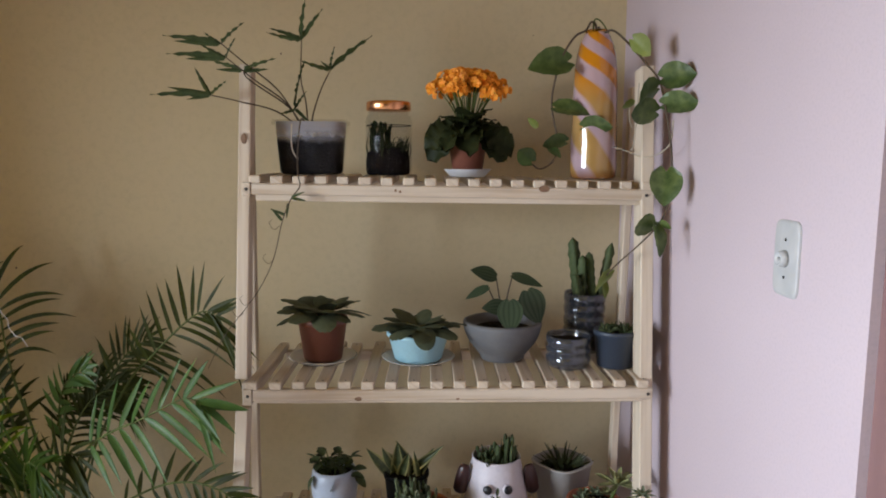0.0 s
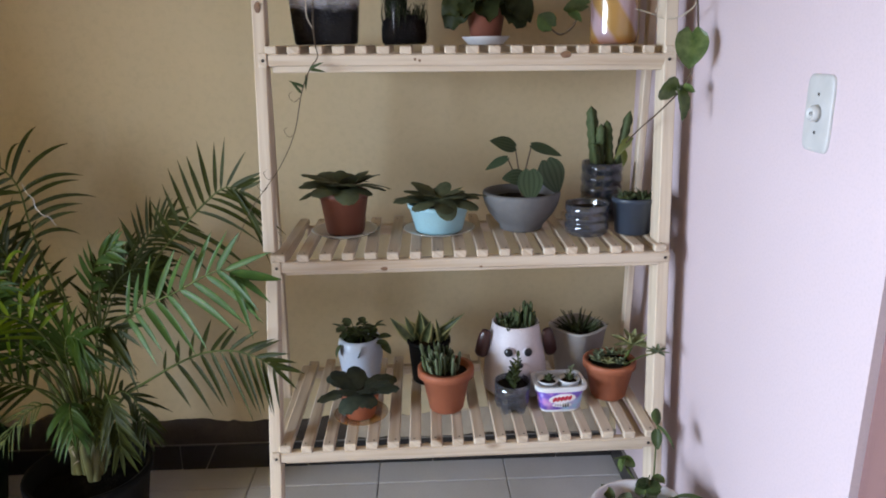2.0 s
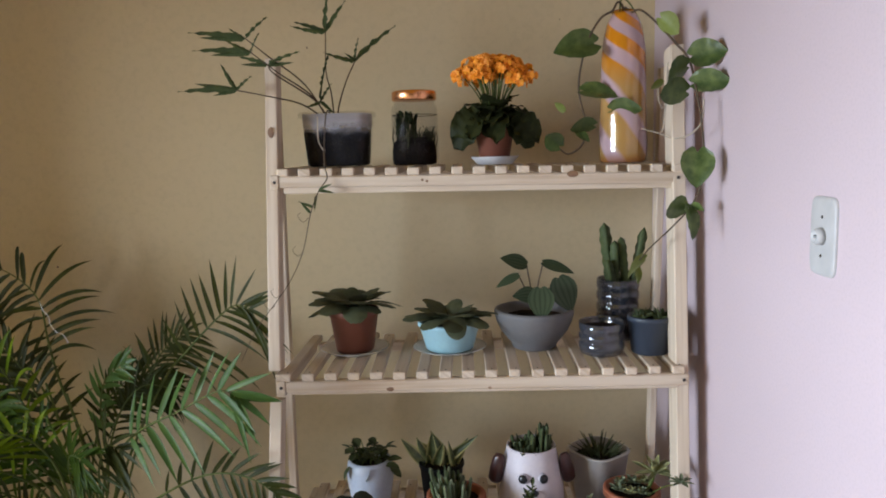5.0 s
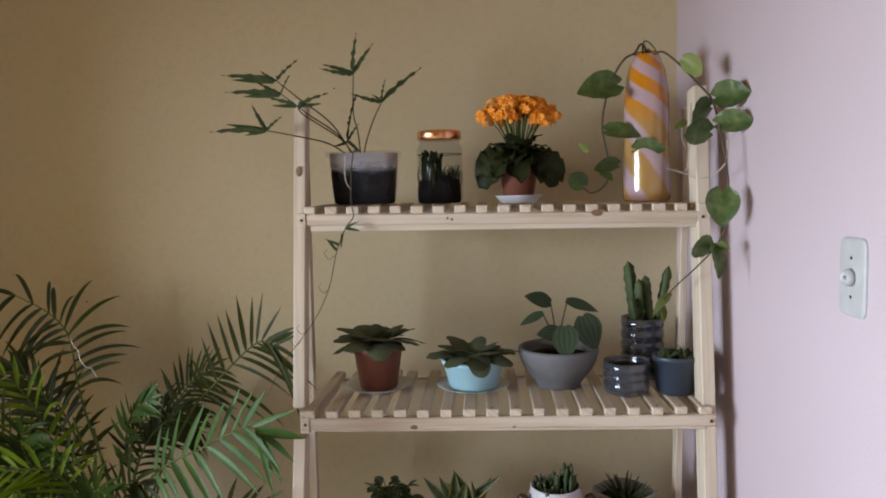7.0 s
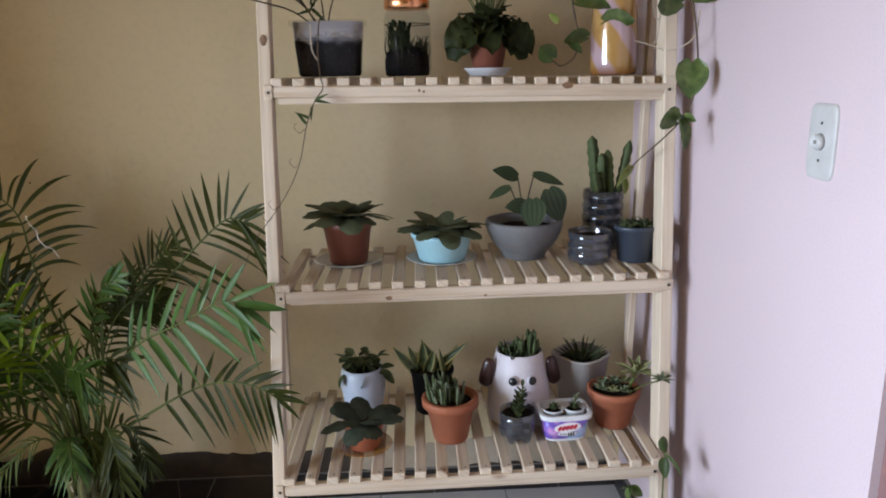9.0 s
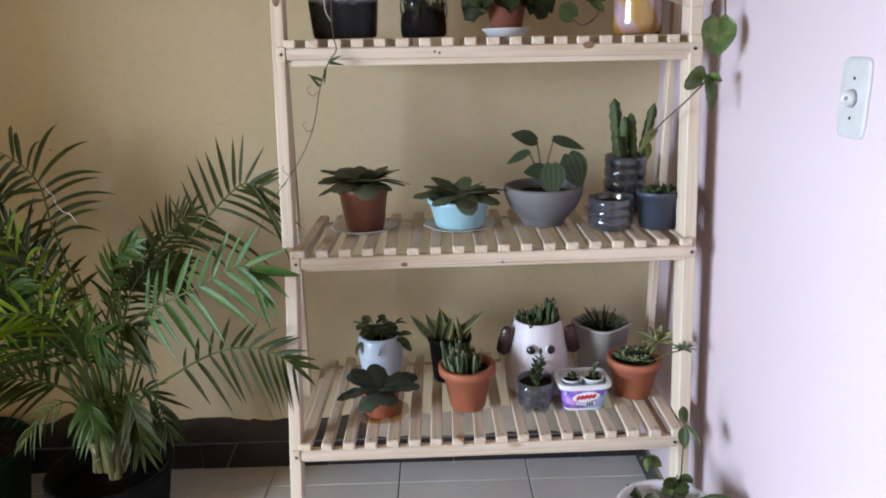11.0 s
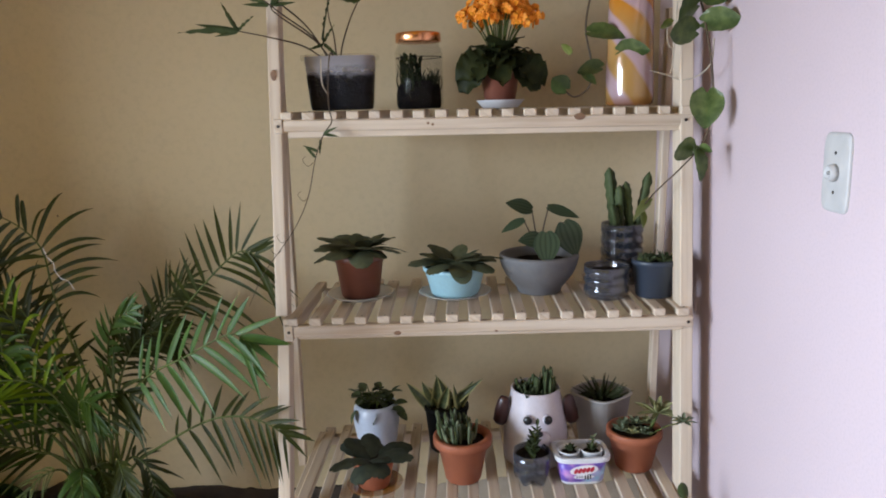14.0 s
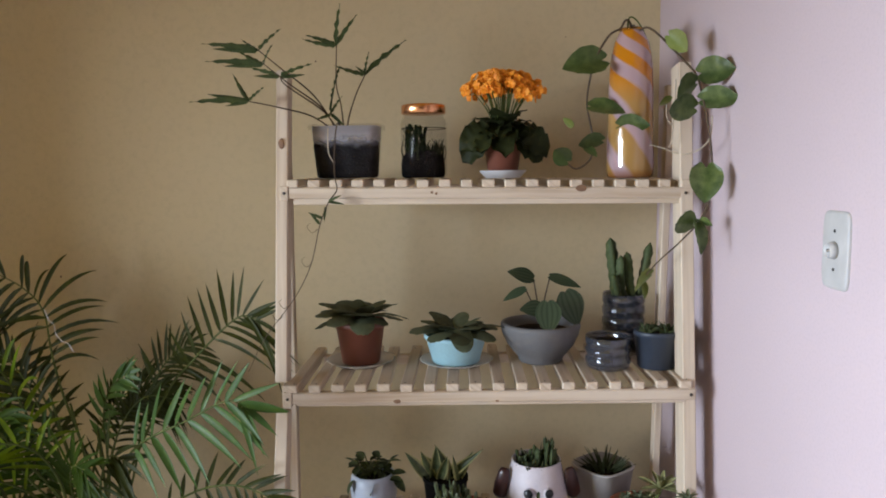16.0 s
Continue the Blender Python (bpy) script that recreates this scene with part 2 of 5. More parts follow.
def tube(pts, r0, r1=None, sides=6, bm=None, per=8):
    """A tapered stem along a smooth line."""
    r1 = r0 if r1 is None else r1
    line = smooth_line(pts, per)
    bm = bm or bmesh.new()
    last = None
    for k, p in enumerate(line):
        d = (line[min(k + 1, len(line) - 1)] - line[max(k - 1, 0)]).normalized()
        side = d.cross(Vector((0.3, 0.9, 0.31))).normalized()
        up = side.cross(d)
        r = r0 + (r1 - r0) * k / (len(line) - 1)
        ring = [bm.verts.new(p + r * (math.cos(2 * math.pi * i / sides) * side + math.sin(2 * math.pi * i / sides) * up)) for i in range(sides)]
        if last:
            for i in range(sides):
                bm.faces.new((last[i], last[(i + 1) % sides], ring[(i + 1) % sides], ring[i]))
        last = ring
    bm.faces.new(last)
    return bm


def ring_of(radius, r, z, n=32, sides=8):
    """A round ring: a thin tube bent into a closed circle."""
    bm = bmesh.new()
    loops = []
    for i in range(n):
        a = 2 * math.pi * i / n
        loops.append([bm.verts.new(((radius + r * math.cos(2 * math.pi * k / sides)) * math.cos(a), (radius + r * math.cos(2 * math.pi * k / sides)) * math.sin(a), z + r * math.sin(2 * math.pi * k / sides))) for k in range(sides)])
    for i in range(n):
        a, b = loops[i], loops[(i + 1) % n]
        for k in range(sides):
            bm.faces.new((a[k], b[k], b[(k + 1) % sides], a[(k + 1) % sides]))
    return bm


def leaf(length, width, shape="oval", cup=0.15, droop=0.2, bm=None, m=None, n=10, wavy=0.0, thick=0.0, seed=0.0):
    """A leaf along +x from its stalk, upper side +z: half width by outline, folded along its midrib and bent down; UV u is the length."""
    bm = bm or bmesh.new()
    m = m or Matrix()
    uv = bm.loops.layers.uv.verify()
    rows = []
    for k in range(n + 1):
        t = math.sin(math.pi / 2 * k / n) if shape == "spoon" else k / n
        if shape == "heart":
            w = math.sin(math.pi * min(1, (t * 0.80 + 0.20)) ** 0.92) ** 0.8 * (1.0 if t > 0 else 0.72)
            back = -0.17 * length * max(0, 1 - t / 0.32)
        elif shape == "round":
            w = max(0.0, 1 - (2 * t - 1) ** 2) ** 0.5 if 0 < t < 1 else 0.1
            back = 0
        elif shape == "spoon":
            w = 0.10 if t < 0.12 else max(0.0, 1 - abs((t - 0.60) / 0.48 if t < 0.60 else (t - 0.60) / 0.40) ** 2.3) ** 0.55
            w = max(w, 0.10)
            back = 0
        elif shape == "ovate":
            w = math.sin(math.pi * min(1.0, 0.06 + 0.94 * t) ** 0.72) ** 0.85 if t < 1 else 0.01
            back = -0.06 * length * max(0, 1 - t / 0.25)
        elif shape == "blade":
            w = (t * 6) ** 0.8 if t < 0.1 else 1 - max(0, (t - 0.35) / 0.65) ** 1.6
            w = min(1, w) if t < 1 else 0.02
            back = 0
        else:
            w = math.sin(math.pi * (0.03 + 0.96 * t) ** 0.9) ** 0.62
            back = 0
        x = t * length
        z = -droop * length * t * t
        row = []
        for s in (-1, -0.86, -0.6, -0.3, 0, 0.3, 0.6, 0.86, 1):
            edge = abs(s)
            wz = wavy * width * math.sin(k * 2.4 + s * 2 + seed) * edge
            row.append((bm.verts.new(m @ Vector((x + back * math.sin(math.pi * 0.84 * edge), s * w * width / 2, z + cup * width * w * edge ** 1.5 + wz))), (t, 0.5 + s / 2)))
        rows.append(row)
    for a, b in zip(rows, rows[1:]):
        for i in range(8):
            q = (a[i], b[i], b[i + 1], a[i + 1])
            f = bm.faces.new([v for v, _ in q])
            f.smooth = True
            for l, (_, u) in zip(f.loops, q):
                l[uv].uv = u
    return bm


def aim(p, direction, roll=0.0):
    """A pose at p whose x axis runs along a direction, turned about it by roll degrees, its z axis as near up as can be."""
    x = Vector(direction).normalized()
    y = Vector((0, 0, 1)).cross(x)
    y = y.normalized() if y.length > 1e-3 else Vector((0, 1, 0))
    z = x.cross(y)
    r = Matrix((x, y, z)).transposed().to_4x4()
    return Matrix.Translation(p) @ r @ Matrix.Rotation(radians(roll), 4, "X")


# ---- setting ----
def slab(name, x0, y0, z0, x1, y1, z1, mat, label=""):
    return tagged(part(name, box(x0, y0, z0, x1, y1, z1), mat), label, name.split("_")[0], kind="structure")


floor = slab("floor", LEFT - REVEAL - 0.1, REAR - 0.2, FLOOR - 0.12, RIGHT + 0.2, BACK + 0.15, FLOOR - 0.006, GROUT, "grey ceramic tile floor with dark dirty joints")
slab("ceiling", LEFT - REVEAL - 0.1, REAR - 0.2, TOP, RIGHT + 0.2, BACK + 0.15, TOP + 0.12, CEILING, "unseen ceiling closing the room, ochre to warm the bounced light")
wall_back = slab("wall_back", LEFT, BACK, FLOOR - 0.1, RIGHT + 0.15, BACK + 0.15, TOP, WALL_YELLOW, "mustard yellow painted plaster wall behind the plant rack")
slab("wall_rear", LEFT, REAR - 0.15, FLOOR - 0.1, RIGHT + 0.15, REAR, TOP, WALL_PLAIN, "unseen wall closing the room, ochre to warm the bounced light")
JAMB = 0.892
slab("wall_right", RIGHT, JAMB, FLOOR - 0.1, RIGHT + 0.15, BACK, TOP, WALL_PINK, "pale pink plaster wall beside the plant rack")
# Unseen wall, its opening deepened to shade the back wall's left, lintel the top.
wall_left = slab("wall_left", LEFT - REVEAL, REAR, FLOOR - 0.1, LEFT, WIN_Y - WIN_W / 2, TOP, WALL_PLAIN, "unseen ochre wall whose deep opening shapes the daylight")
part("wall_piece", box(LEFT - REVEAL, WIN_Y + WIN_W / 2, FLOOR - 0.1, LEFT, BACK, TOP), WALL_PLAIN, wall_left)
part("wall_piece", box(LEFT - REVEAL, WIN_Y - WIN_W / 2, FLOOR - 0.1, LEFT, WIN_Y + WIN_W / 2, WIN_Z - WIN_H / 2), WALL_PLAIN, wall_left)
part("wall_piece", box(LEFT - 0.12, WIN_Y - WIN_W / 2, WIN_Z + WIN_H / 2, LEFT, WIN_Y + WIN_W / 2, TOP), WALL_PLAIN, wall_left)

for mx, mz, mr in ((0.2455, 1.729, 0.0016), (-0.4537, 1.675, 0.0024), (-1.221, 1.075, 0.003)):
    hole = part("nail_hole", lathe([(mr, 0.0), (mr * 0.9, 0.0006), (0, 0.0004)], 12, wobble=0.3), DOOR_DARK, wall_back, "small dark nail hole")
    hole.matrix_basis = pose(mx, BACK - 0.0003, mz, 90, 0, 0)

# doorway at the near end of the pink wall
DOOR_END = -0.02
door = thing("door_1", pose(0, 0, 0), "closed dark wooden door in a mauve painted frame", "door", kind="structure")
part("door_frame", box(RIGHT + 0.012, JAMB - 0.085, FLOOR, RIGHT + 0.15, JAMB, 2.14, 0.003), DOOR_PAINT, door, "mauve painted wooden door post")
part("door_frame", box(RIGHT + 0.012, DOOR_END - 0.085, FLOOR, RIGHT + 0.15, DOOR_END, 2.14, 0.003), DOOR_PAINT, door)
part("door_frame", box(RIGHT + 0.014, DOOR_END, 2.06, RIGHT + 0.15, JAMB - 0.085, 2.14, 0.003), DOOR_PAINT, door)
part("door_leaf", box(RIGHT + 0.05, DOOR_END, FLOOR + 0.01, RIGHT + 0.085, JAMB - 0.085, 2.06, 0.002), DOOR_DARK, door)
tagged(part("wall_right_near", box(RIGHT, REAR, FLOOR - 0.1, RIGHT + 0.15, DOOR_END - 0.085, TOP), WALL_PINK), "pale pink plaster wall near the door", "wall", kind="structure")
tagged(part("wall_right_lintel", box(RIGHT, DOOR_END - 0.085, 2.14, RIGHT + 0.15, JAMB, TOP), WALL_PINK), "pale pink plaster over the door", "wall", kind="structure")


def cement_patch(x0, x1, lift, proud=0.006):
    """Bare cement along the foot of the wall, where the paint stops at a ragged edge."""
    bm = bmesh.new()
    xs = [x0 + i * 0.012 for i in range(int((x1 - x0) / 0.012) + 1)]
    rows = []
    for x in xs:
        h = 0.203 + lift + 0.022 * noise.noise(Vector((x * 4, 0, 0))) + 0.012 * noise.noise(Vector((x * 15, 3, 0))) + 0.005 * noise.noise(Vector((x * 50, 7, 0)))
        h += 0.05 * max(0, 1 - abs(x + 1.27) / 0.13)
        rows.append([bm.verts.new((x, y, z)) for y, z in ((BACK - proud, 0.1225), (BACK - proud, h - 0.003), (BACK - 0.001, h), (BACK + 0.01, h))])
    for a, b in zip(rows, rows[1:]):
        for i in range(3):
            bm.faces.new((a[i], b[i], b[i + 1], a[i + 1]))
    bmesh.ops.recalc_face_normals(bm, faces=bm.faces)
    return bm


tagged(part("wall_cement_patch", cement_patch(LEFT + 0.01, -0.36, 0.0), CEMENT), "ragged band of bare dark cement low on the wall", "wall", kind="structure")
tagged(part("wall_plaster_patch", cement_patch(-0.358, RIGHT - 0.02, 0.01, 0.003), PLASTER), "ragged band of pale bare plaster low on the wall", "wall", kind="structure")
tagged(part("wall_mortar_strip", cement_patch(-0.357, RIGHT - 0.021, -0.080, 0.007), CEMENT), "dark ragged mortar strip above the skirting tiles", "wall", kind="structure")
skirting = tagged(part("baseboard", box(LEFT, BACK - 0.009, FLOOR - 0.01, RIGHT, BACK + 0.01, 0.122), GROUT_PALE), "black ceramic skirting tiles along the floor", "baseboard", kind="structure")
x = RIGHT - 0.198 - 0.405 * 8
while x < RIGHT - 0.02:
    if x < -0.60 < x + 0.405:
        for x0, x1, x2, x3 in ((x + 0.002, x + 0.074, x + 0.114, x + 0.002), (x + 0.078, x + 0.403, x + 0.403, x + 0.118)):
            bm = bmesh.new()
            front = [bm.verts.new((a, BACK - 0.016, b)) for a, b in ((x0, FLOOR), (x1, FLOOR), (x2, 0.1195), (x3, 0.1195))]
            rear = [bm.verts.new((v.co.x, BACK - 0.0085, v.co.z)) for v in front]
            bm.faces.new(front)
            for k in range(4):
                bm.faces.new((front[k], rear[k], rear[(k + 1) % 4], front[(k + 1) % 4]))
            bmesh.ops.recalc_face_normals(bm, faces=bm.faces)
            part("cut_tile", bm, DARK_TILE, skirting, "black tile cut on the slant")
    else:
        part("tile", box(max(x + 0.002, LEFT), BACK - 0.016, FLOOR, min(x + 0.403, RIGHT - 0.013), BACK - 0.0085, 0.1195, 0.0015), DARK_TILE, skirting)
    x += 0.405
skirting_right = tagged(part("baseboard_right", box(RIGHT - 0.009, JAMB, FLOOR - 0.01, RIGHT + 0.01, BACK - 0.017, 0.110), GROUT), "black ceramic skirting tiles along the pink wall", "baseboard", kind="structure")
for y0 in (JAMB + 0.002, JAMB + 0.407, JAMB + 0.812):
    part("tile", box(RIGHT - 0.016, y0, FLOOR, RIGHT - 0.0085, min(y0 + 0.401, BACK - 0.018), 0.108, 0.0015), DARK_TILE, skirting_right)


# ---- plant rack ----
def beam(a, b, wx, wy, bevel=0.002):
    """A squared batten from a to b, its grain along it; a and b are the middles of its ends."""
    a, b = Vector(a), Vector(b)
    d = b - a
    if abs(d.z) > max(abs(d.x), abs(d.y)):
        bm = box(-wx / 2, -wy / 2, 0, wx / 2, wy / 2, d.length, bevel)
        uv_along(bm, 2)
        m = Matrix.Translation(a) @ Vector((0, 0, 1)).rotation_difference(d).to_matrix().to_4x4()
    elif abs(d.x) > abs(d.y):
        bm = box(0, -wx / 2, -wy / 2, d.length, wx / 2, wy / 2, bevel)
        uv_along(bm, 0)
        m = Matrix.Translation(a) @ Vector((1, 0, 0)).rotation_difference(d).to_matrix().to_4x4()
    else:
        bm = box(-wx / 2, 0, -wy / 2, wx / 2, d.length, wy / 2, bevel)
        uv_along(bm, 1)
        m = Matrix.Translation(a) @ Vector((0, 1, 0)).rotation_difference(d).to_matrix().to_4x4()
    return bm, m


rack = thing("plant_rack", pose(0, 0, 0), "three-tier raw pine slatted plant rack against the wall", "plant rack")


def batten(name, a, b, wx, wy, label="", bevel=0.002):
    bm, m = beam(a, b, wx, wy, bevel)
    ob = part(name, bm, PINE, rack, label)
    ob.matrix_basis = m
    return ob


# levels: front y, back y, slat top z at the left and right ends, x of the left and right ends, number of slats, first and last slat, foot of the lower rail at both ends
LEVELS = [
    (1.607, 1.93, 1.3515, 1.3395, -0.455, 0.452, 19, -0.428, 0.443, 1.294, 1.286),
    (1.550, 1.90, 0.8990, 0.9015, -0.452, 0.455, 18, -0.4345, 0.432, 0.848, 0.849),
    (1.470, 1.935, 0.4600, 0.4715, -0.473, 0.418, 18, -0.4430, 0.412, 0.409, 0.416),
]
SLAT_T, RAIL_H = 0.018, 0.026
rng = random.Random(4)
NAIL = bpy.data.meshes.new("nail")
_bm = lathe([(0.0021, 0.0), (0.0020, 0.0006), (0.0, 0.0008)], 8)
_bm.to_mesh(NAIL)
_bm.free()
NAIL.materials.append(SCREW)
for fy, by, zl, zr, xl, xr, count, first_x, last_x, fl, fr in LEVELS:
    za, zb = zl - SLAT_T - RAIL_H / 2, zr - SLAT_T - RAIL_H / 2
    batten("front_rail", (xl + 0.018, fy + 0.011, za), (xr, fy + 0.011, zb), 0.022, RAIL_H, bevel=0.003)
    batten("lower_rail", (xl + 0.026, fy + 0.019, fl + 0.0075), (xr - 0.02, fy + 0.019, fr + 0.0075), 0.020, 0.015)
    batten("back_rail", (xl + 0.03, by - 0.02, za), (xr - 0.03, by - 0.02, zb), 0.022, RAIL_H)
    batten("side_rail", (xl + 0.0085, fy - 0.002, za), (xl + 0.0085, by, za), 0.019, RAIL_H + 0.006)
    batten("side_rail", (xr - 0.022, fy + 0.024, za), (xr - 0.022, by, za), 0.019, RAIL_H)
    for x, z in ((xl + 0.009, za), (xr - 0.012, zb)):
        s = part("screw", lathe([(0.0, -0.001), (0.0036, 0.0), (0.0036, 0.0015), (0.0, 0.0022)], 12), SCREW, rack)
        s.matrix_basis = pose(x, fy - 0.0015, z, 90, 0, 0)
    for i in range(count):
        t = i / (count - 1)
        x = first_x + (last_x - first_x) * t
        z = zl + (zr - zl) * t - SLAT_T / 2
        lean = rng.uniform(-0.006, 0.006)
        w = 0.0265 + rng.uniform(-0.002, 0.002)
        f = rng.uniform(-0.001, 0.003)
        for dy in (0.013, by - fy - 0.03):
            nail = new("nail", NAIL)
            nail.parent = rack
            nail.location = (x + rng.uniform(-0.005, 0.005), fy + dy, z + SLAT_T / 2 - 0.0006)
        batten("slat", (x, fy + f, z + rng.uniform(-0.001, 0.0)), (x + lean, by + rng.uniform(-0.01, 0.01), z), w, SLAT_T - 0.001, bevel=0.0022)


def post_piece(x0, y0, z0, x1, y1, z1, wx=0.030, wy=0.040):
    return batten("post", (x0, y0, z0), (x1, y1, z1), wx, wy)


post_piece(-0.459, 1.581, 0.90, -0.449, 1.665, 1.592, 0.027)
post_piece(-0.477, 1.420, FLOOR, -0.456, 1.566, 0.838, 0.027)
post_piece(0.445, 1.509, FLOOR - 0.001, 0.442, 1.664, 1.592, 0.028, 0.058)
post_piece(-0.503, 1.835, 0.40, -0.470, 1.75, 1.50, 0.020, 0.028)
post_piece(0.444, 1.838, 0.40, 0.449, 1.77, 1.56, 0.018, 0.030)
batten("knotted_block", (-0.4455, 1.552, 0.872), (-0.4455, 1.60, 0.872), 0.020, 0.052, "knotty end-grain block at the post joint")
KNOT = surface("dark_wood_knot", (0.24, 0.13, 0.07), (0.15, 0.08, 0.045), 60, 200, 0.6)
for x, y, z, r, sq in ((0.212, 1.607, 1.322, 0.013, 0.55), (-0.200, 1.550, 0.8605, 0.0085, 0.55), (0.02, 1.550, 0.860, 0.004, 0.6), (-0.118, 1.607, 1.318, 0.003, 1.0), (-0.108, 1.607, 1.315, 0.003, 1.0), (-0.452, 1.6235, 1.43, 0.007, 1.6)):
    k = part("knot", lathe([(r, 0.0), (r * 0.9, 0.0008), (0, 0.0012)], 18, squash=sq, wobble=0.25), KNOT, rack)
    k.matrix_basis = pose(x, y + 0.0002, z, 90, 0, 0)


# ---- plant materials ----
LEAF_VIOLET = leaf_material("velvety_violet_leaf", (0.090, 0.105, 0.056), (0.135, 0.15, 0.085), None, 0.65, 0.12, 45)
LEAF_VIOLET_DARK = leaf_material("dark_velvety_violet_leaf", (0.052, 0.066, 0.048), (0.082, 0.098, 0.070), None, 0.65, 0.1, 45)
LEAF_DARK = leaf_material("dark_scalloped_leaf", (0.020, 0.024, 0.008), (0.036, 0.042, 0.014), None, 0.55, 0.12, 40, 0.12)
LEAF_POTHOS = leaf_material("marbled_pothos_leaf", (0.052, 0.088, 0.022), (0.15, 0.20, 0.060), None, 0.36, 0.3, 42, 0.5)
LEAF_LIME = leaf_material("pale_lime_leaf", (0.22, 0.27, 0.06), (0.30, 0.34, 0.12), None, 0.4, 0.35, 30)
# Palm greens carry the light: LIT for window-lit fronds, LEAF_PALM for shaded ones.
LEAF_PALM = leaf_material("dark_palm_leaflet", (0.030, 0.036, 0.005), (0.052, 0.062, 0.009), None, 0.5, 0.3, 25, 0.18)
LEAF_PALM_LIT = leaf_material("window_lit_palm_leaflet", (0.060, 0.122, 0.025), (0.10, 0.172, 0.038), None, 0.42, 0.33, 25, 0.26)
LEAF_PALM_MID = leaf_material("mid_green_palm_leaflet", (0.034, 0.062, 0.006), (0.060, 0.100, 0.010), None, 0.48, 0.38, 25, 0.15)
# Yellow-green with the window light of the left fronds put into the colour.
LEAF_PALM_BRIGHT = leaf_material("yellow_green_palm_leaflet", (0.11, 0.18, 0.006), (0.24, 0.32, 0.012), None, 0.42, 0.45, 25, 0.2)
LEAF_PASSION = leaf_material("deep_green_lobed_leaf", (0.056, 0.078, 0.028), (0.085, 0.112, 0.042), None, 0.45, 0.25, 40)
SUCCULENT = leaf_material("grey_green_succulent", (0.13, 0.16, 0.085), (0.24, 0.26, 0.16), None, 0.5, 0.08, 60)
SUCCULENT_YELLOW = leaf_material("yellow_green_succulent", (0.22, 0.23, 0.10), (0.34, 0.33, 0.16), None, 0.5, 0.1, 60)
SUCCULENT_DARK = leaf_material("dark_green_succulent", (0.054, 0.069, 0.028), (0.086, 0.104, 0.046), None, 0.45, 0.08, 60)
CACTUS = leaf_material("ribbed_green_cactus", (0.066, 0.088, 0.034), (0.105, 0.13, 0.058), None, 0.55, 0.05, 80)


def cream_edged_material():
    """Green down the middle of the blade, cream along both of its edges."""
    m, ns, ls, b = material("cream_edged_blade")
    uv = ns.new("ShaderNodeUVMap")
    sep = ns.new("ShaderNodeSeparateXYZ")
    ls.new(uv.outputs[0], sep.inputs[0])
    off = ns.new("ShaderNodeMath")
    off.operation, off.inputs[1].default_value = "SUBTRACT", 0.5
    ls.new(sep.outputs[1], off.inputs[0])
    side = ns.new("ShaderNodeMath")
    side.operation = "ABSOLUTE"
    ls.new(off.outputs[0], side.inputs[0])
    green = mixed(ns, ls, (0.045, 0.065, 0.025), (0.11, 0.13, 0.05), ramp(ns, ls, noise_of(ns, ls, 70, 3), 0.4, 0.65))
    ls.new(mixed(ns, ls, green, (0.42, 0.40, 0.17), ramp(ns, ls, side.outputs[0], 0.29, 0.39)), b.inputs["Base Color"])
    b.inputs["Roughness"].default_value = 0.42
    return m


BANDED = cream_edged_material()
STEM_GREEN = surface("green_stem", (0.062, 0.085, 0.018), (0.10, 0.115, 0.028), 30, 200, 0.6, shine=0.2)
STEM_BROWN = surface("brown_stem", (0.065, 0.04, 0.022), (0.10, 0.065, 0.035), 30, 200, 0.7)
STEM_PALE = surface("pale_dry_root", (0.50, 0.42, 0.32), (0.40, 0.33, 0.25), 30, 200, 0.7)
PETAL = surface("orange_petal", (0.88, 0.27, 0.010), (0.95, 0.42, 0.03), 40, 120, 0.55)
CANE = surface("palm_cane", (0.16, 0.16, 0.06), (0.10, 0.085, 0.035), 12, 90, 0.5)


def film_material(name, colour, clear, rough=0.3):
    """A thin sheet of plastic that lets part of the light straight through."""
    m, ns, ls, b = material(name)
    b.inputs["Base Color"].default_value = (*colour, 1)
    b.inputs["Roughness"].default_value = rough
    t = ns.new("ShaderNodeBsdfTransparent")
    mix = ns.new("ShaderNodeMixShader")
    mix.inputs[0].default_value = 1 - clear
    ls.new(t.outputs[0], mix.inputs[1])
    ls.new(b.outputs[0], mix.inputs[2])
    ls.new(mix.outputs[0], ns["Material Output"].inputs[0])
    return m


MILKY = film_material("milky_plastic", (0.10, 0.10, 0.11), 0.90, 0.12)
WET_SOIL = surface("wet_soil", (0.006, 0.005, 0.005), (0.016, 0.012, 0.010), 30, 180, 0.9, 1.0, 0.006, shine=0.06)
PET = film_material("clear_bottle_plastic", (0.060, 0.064, 0.078), 0.42, 0.06)
PET.node_tree.nodes["Principled BSDF"].inputs["Coat Weight"].default_value = 1.0
PET.node_tree.nodes["Principled BSDF"].inputs["Coat IOR"].default_value = 1.9
JAR_GLASS = film_material("thin_jar_glass", (0.008, 0.010, 0.009), 0.93, 0.02)


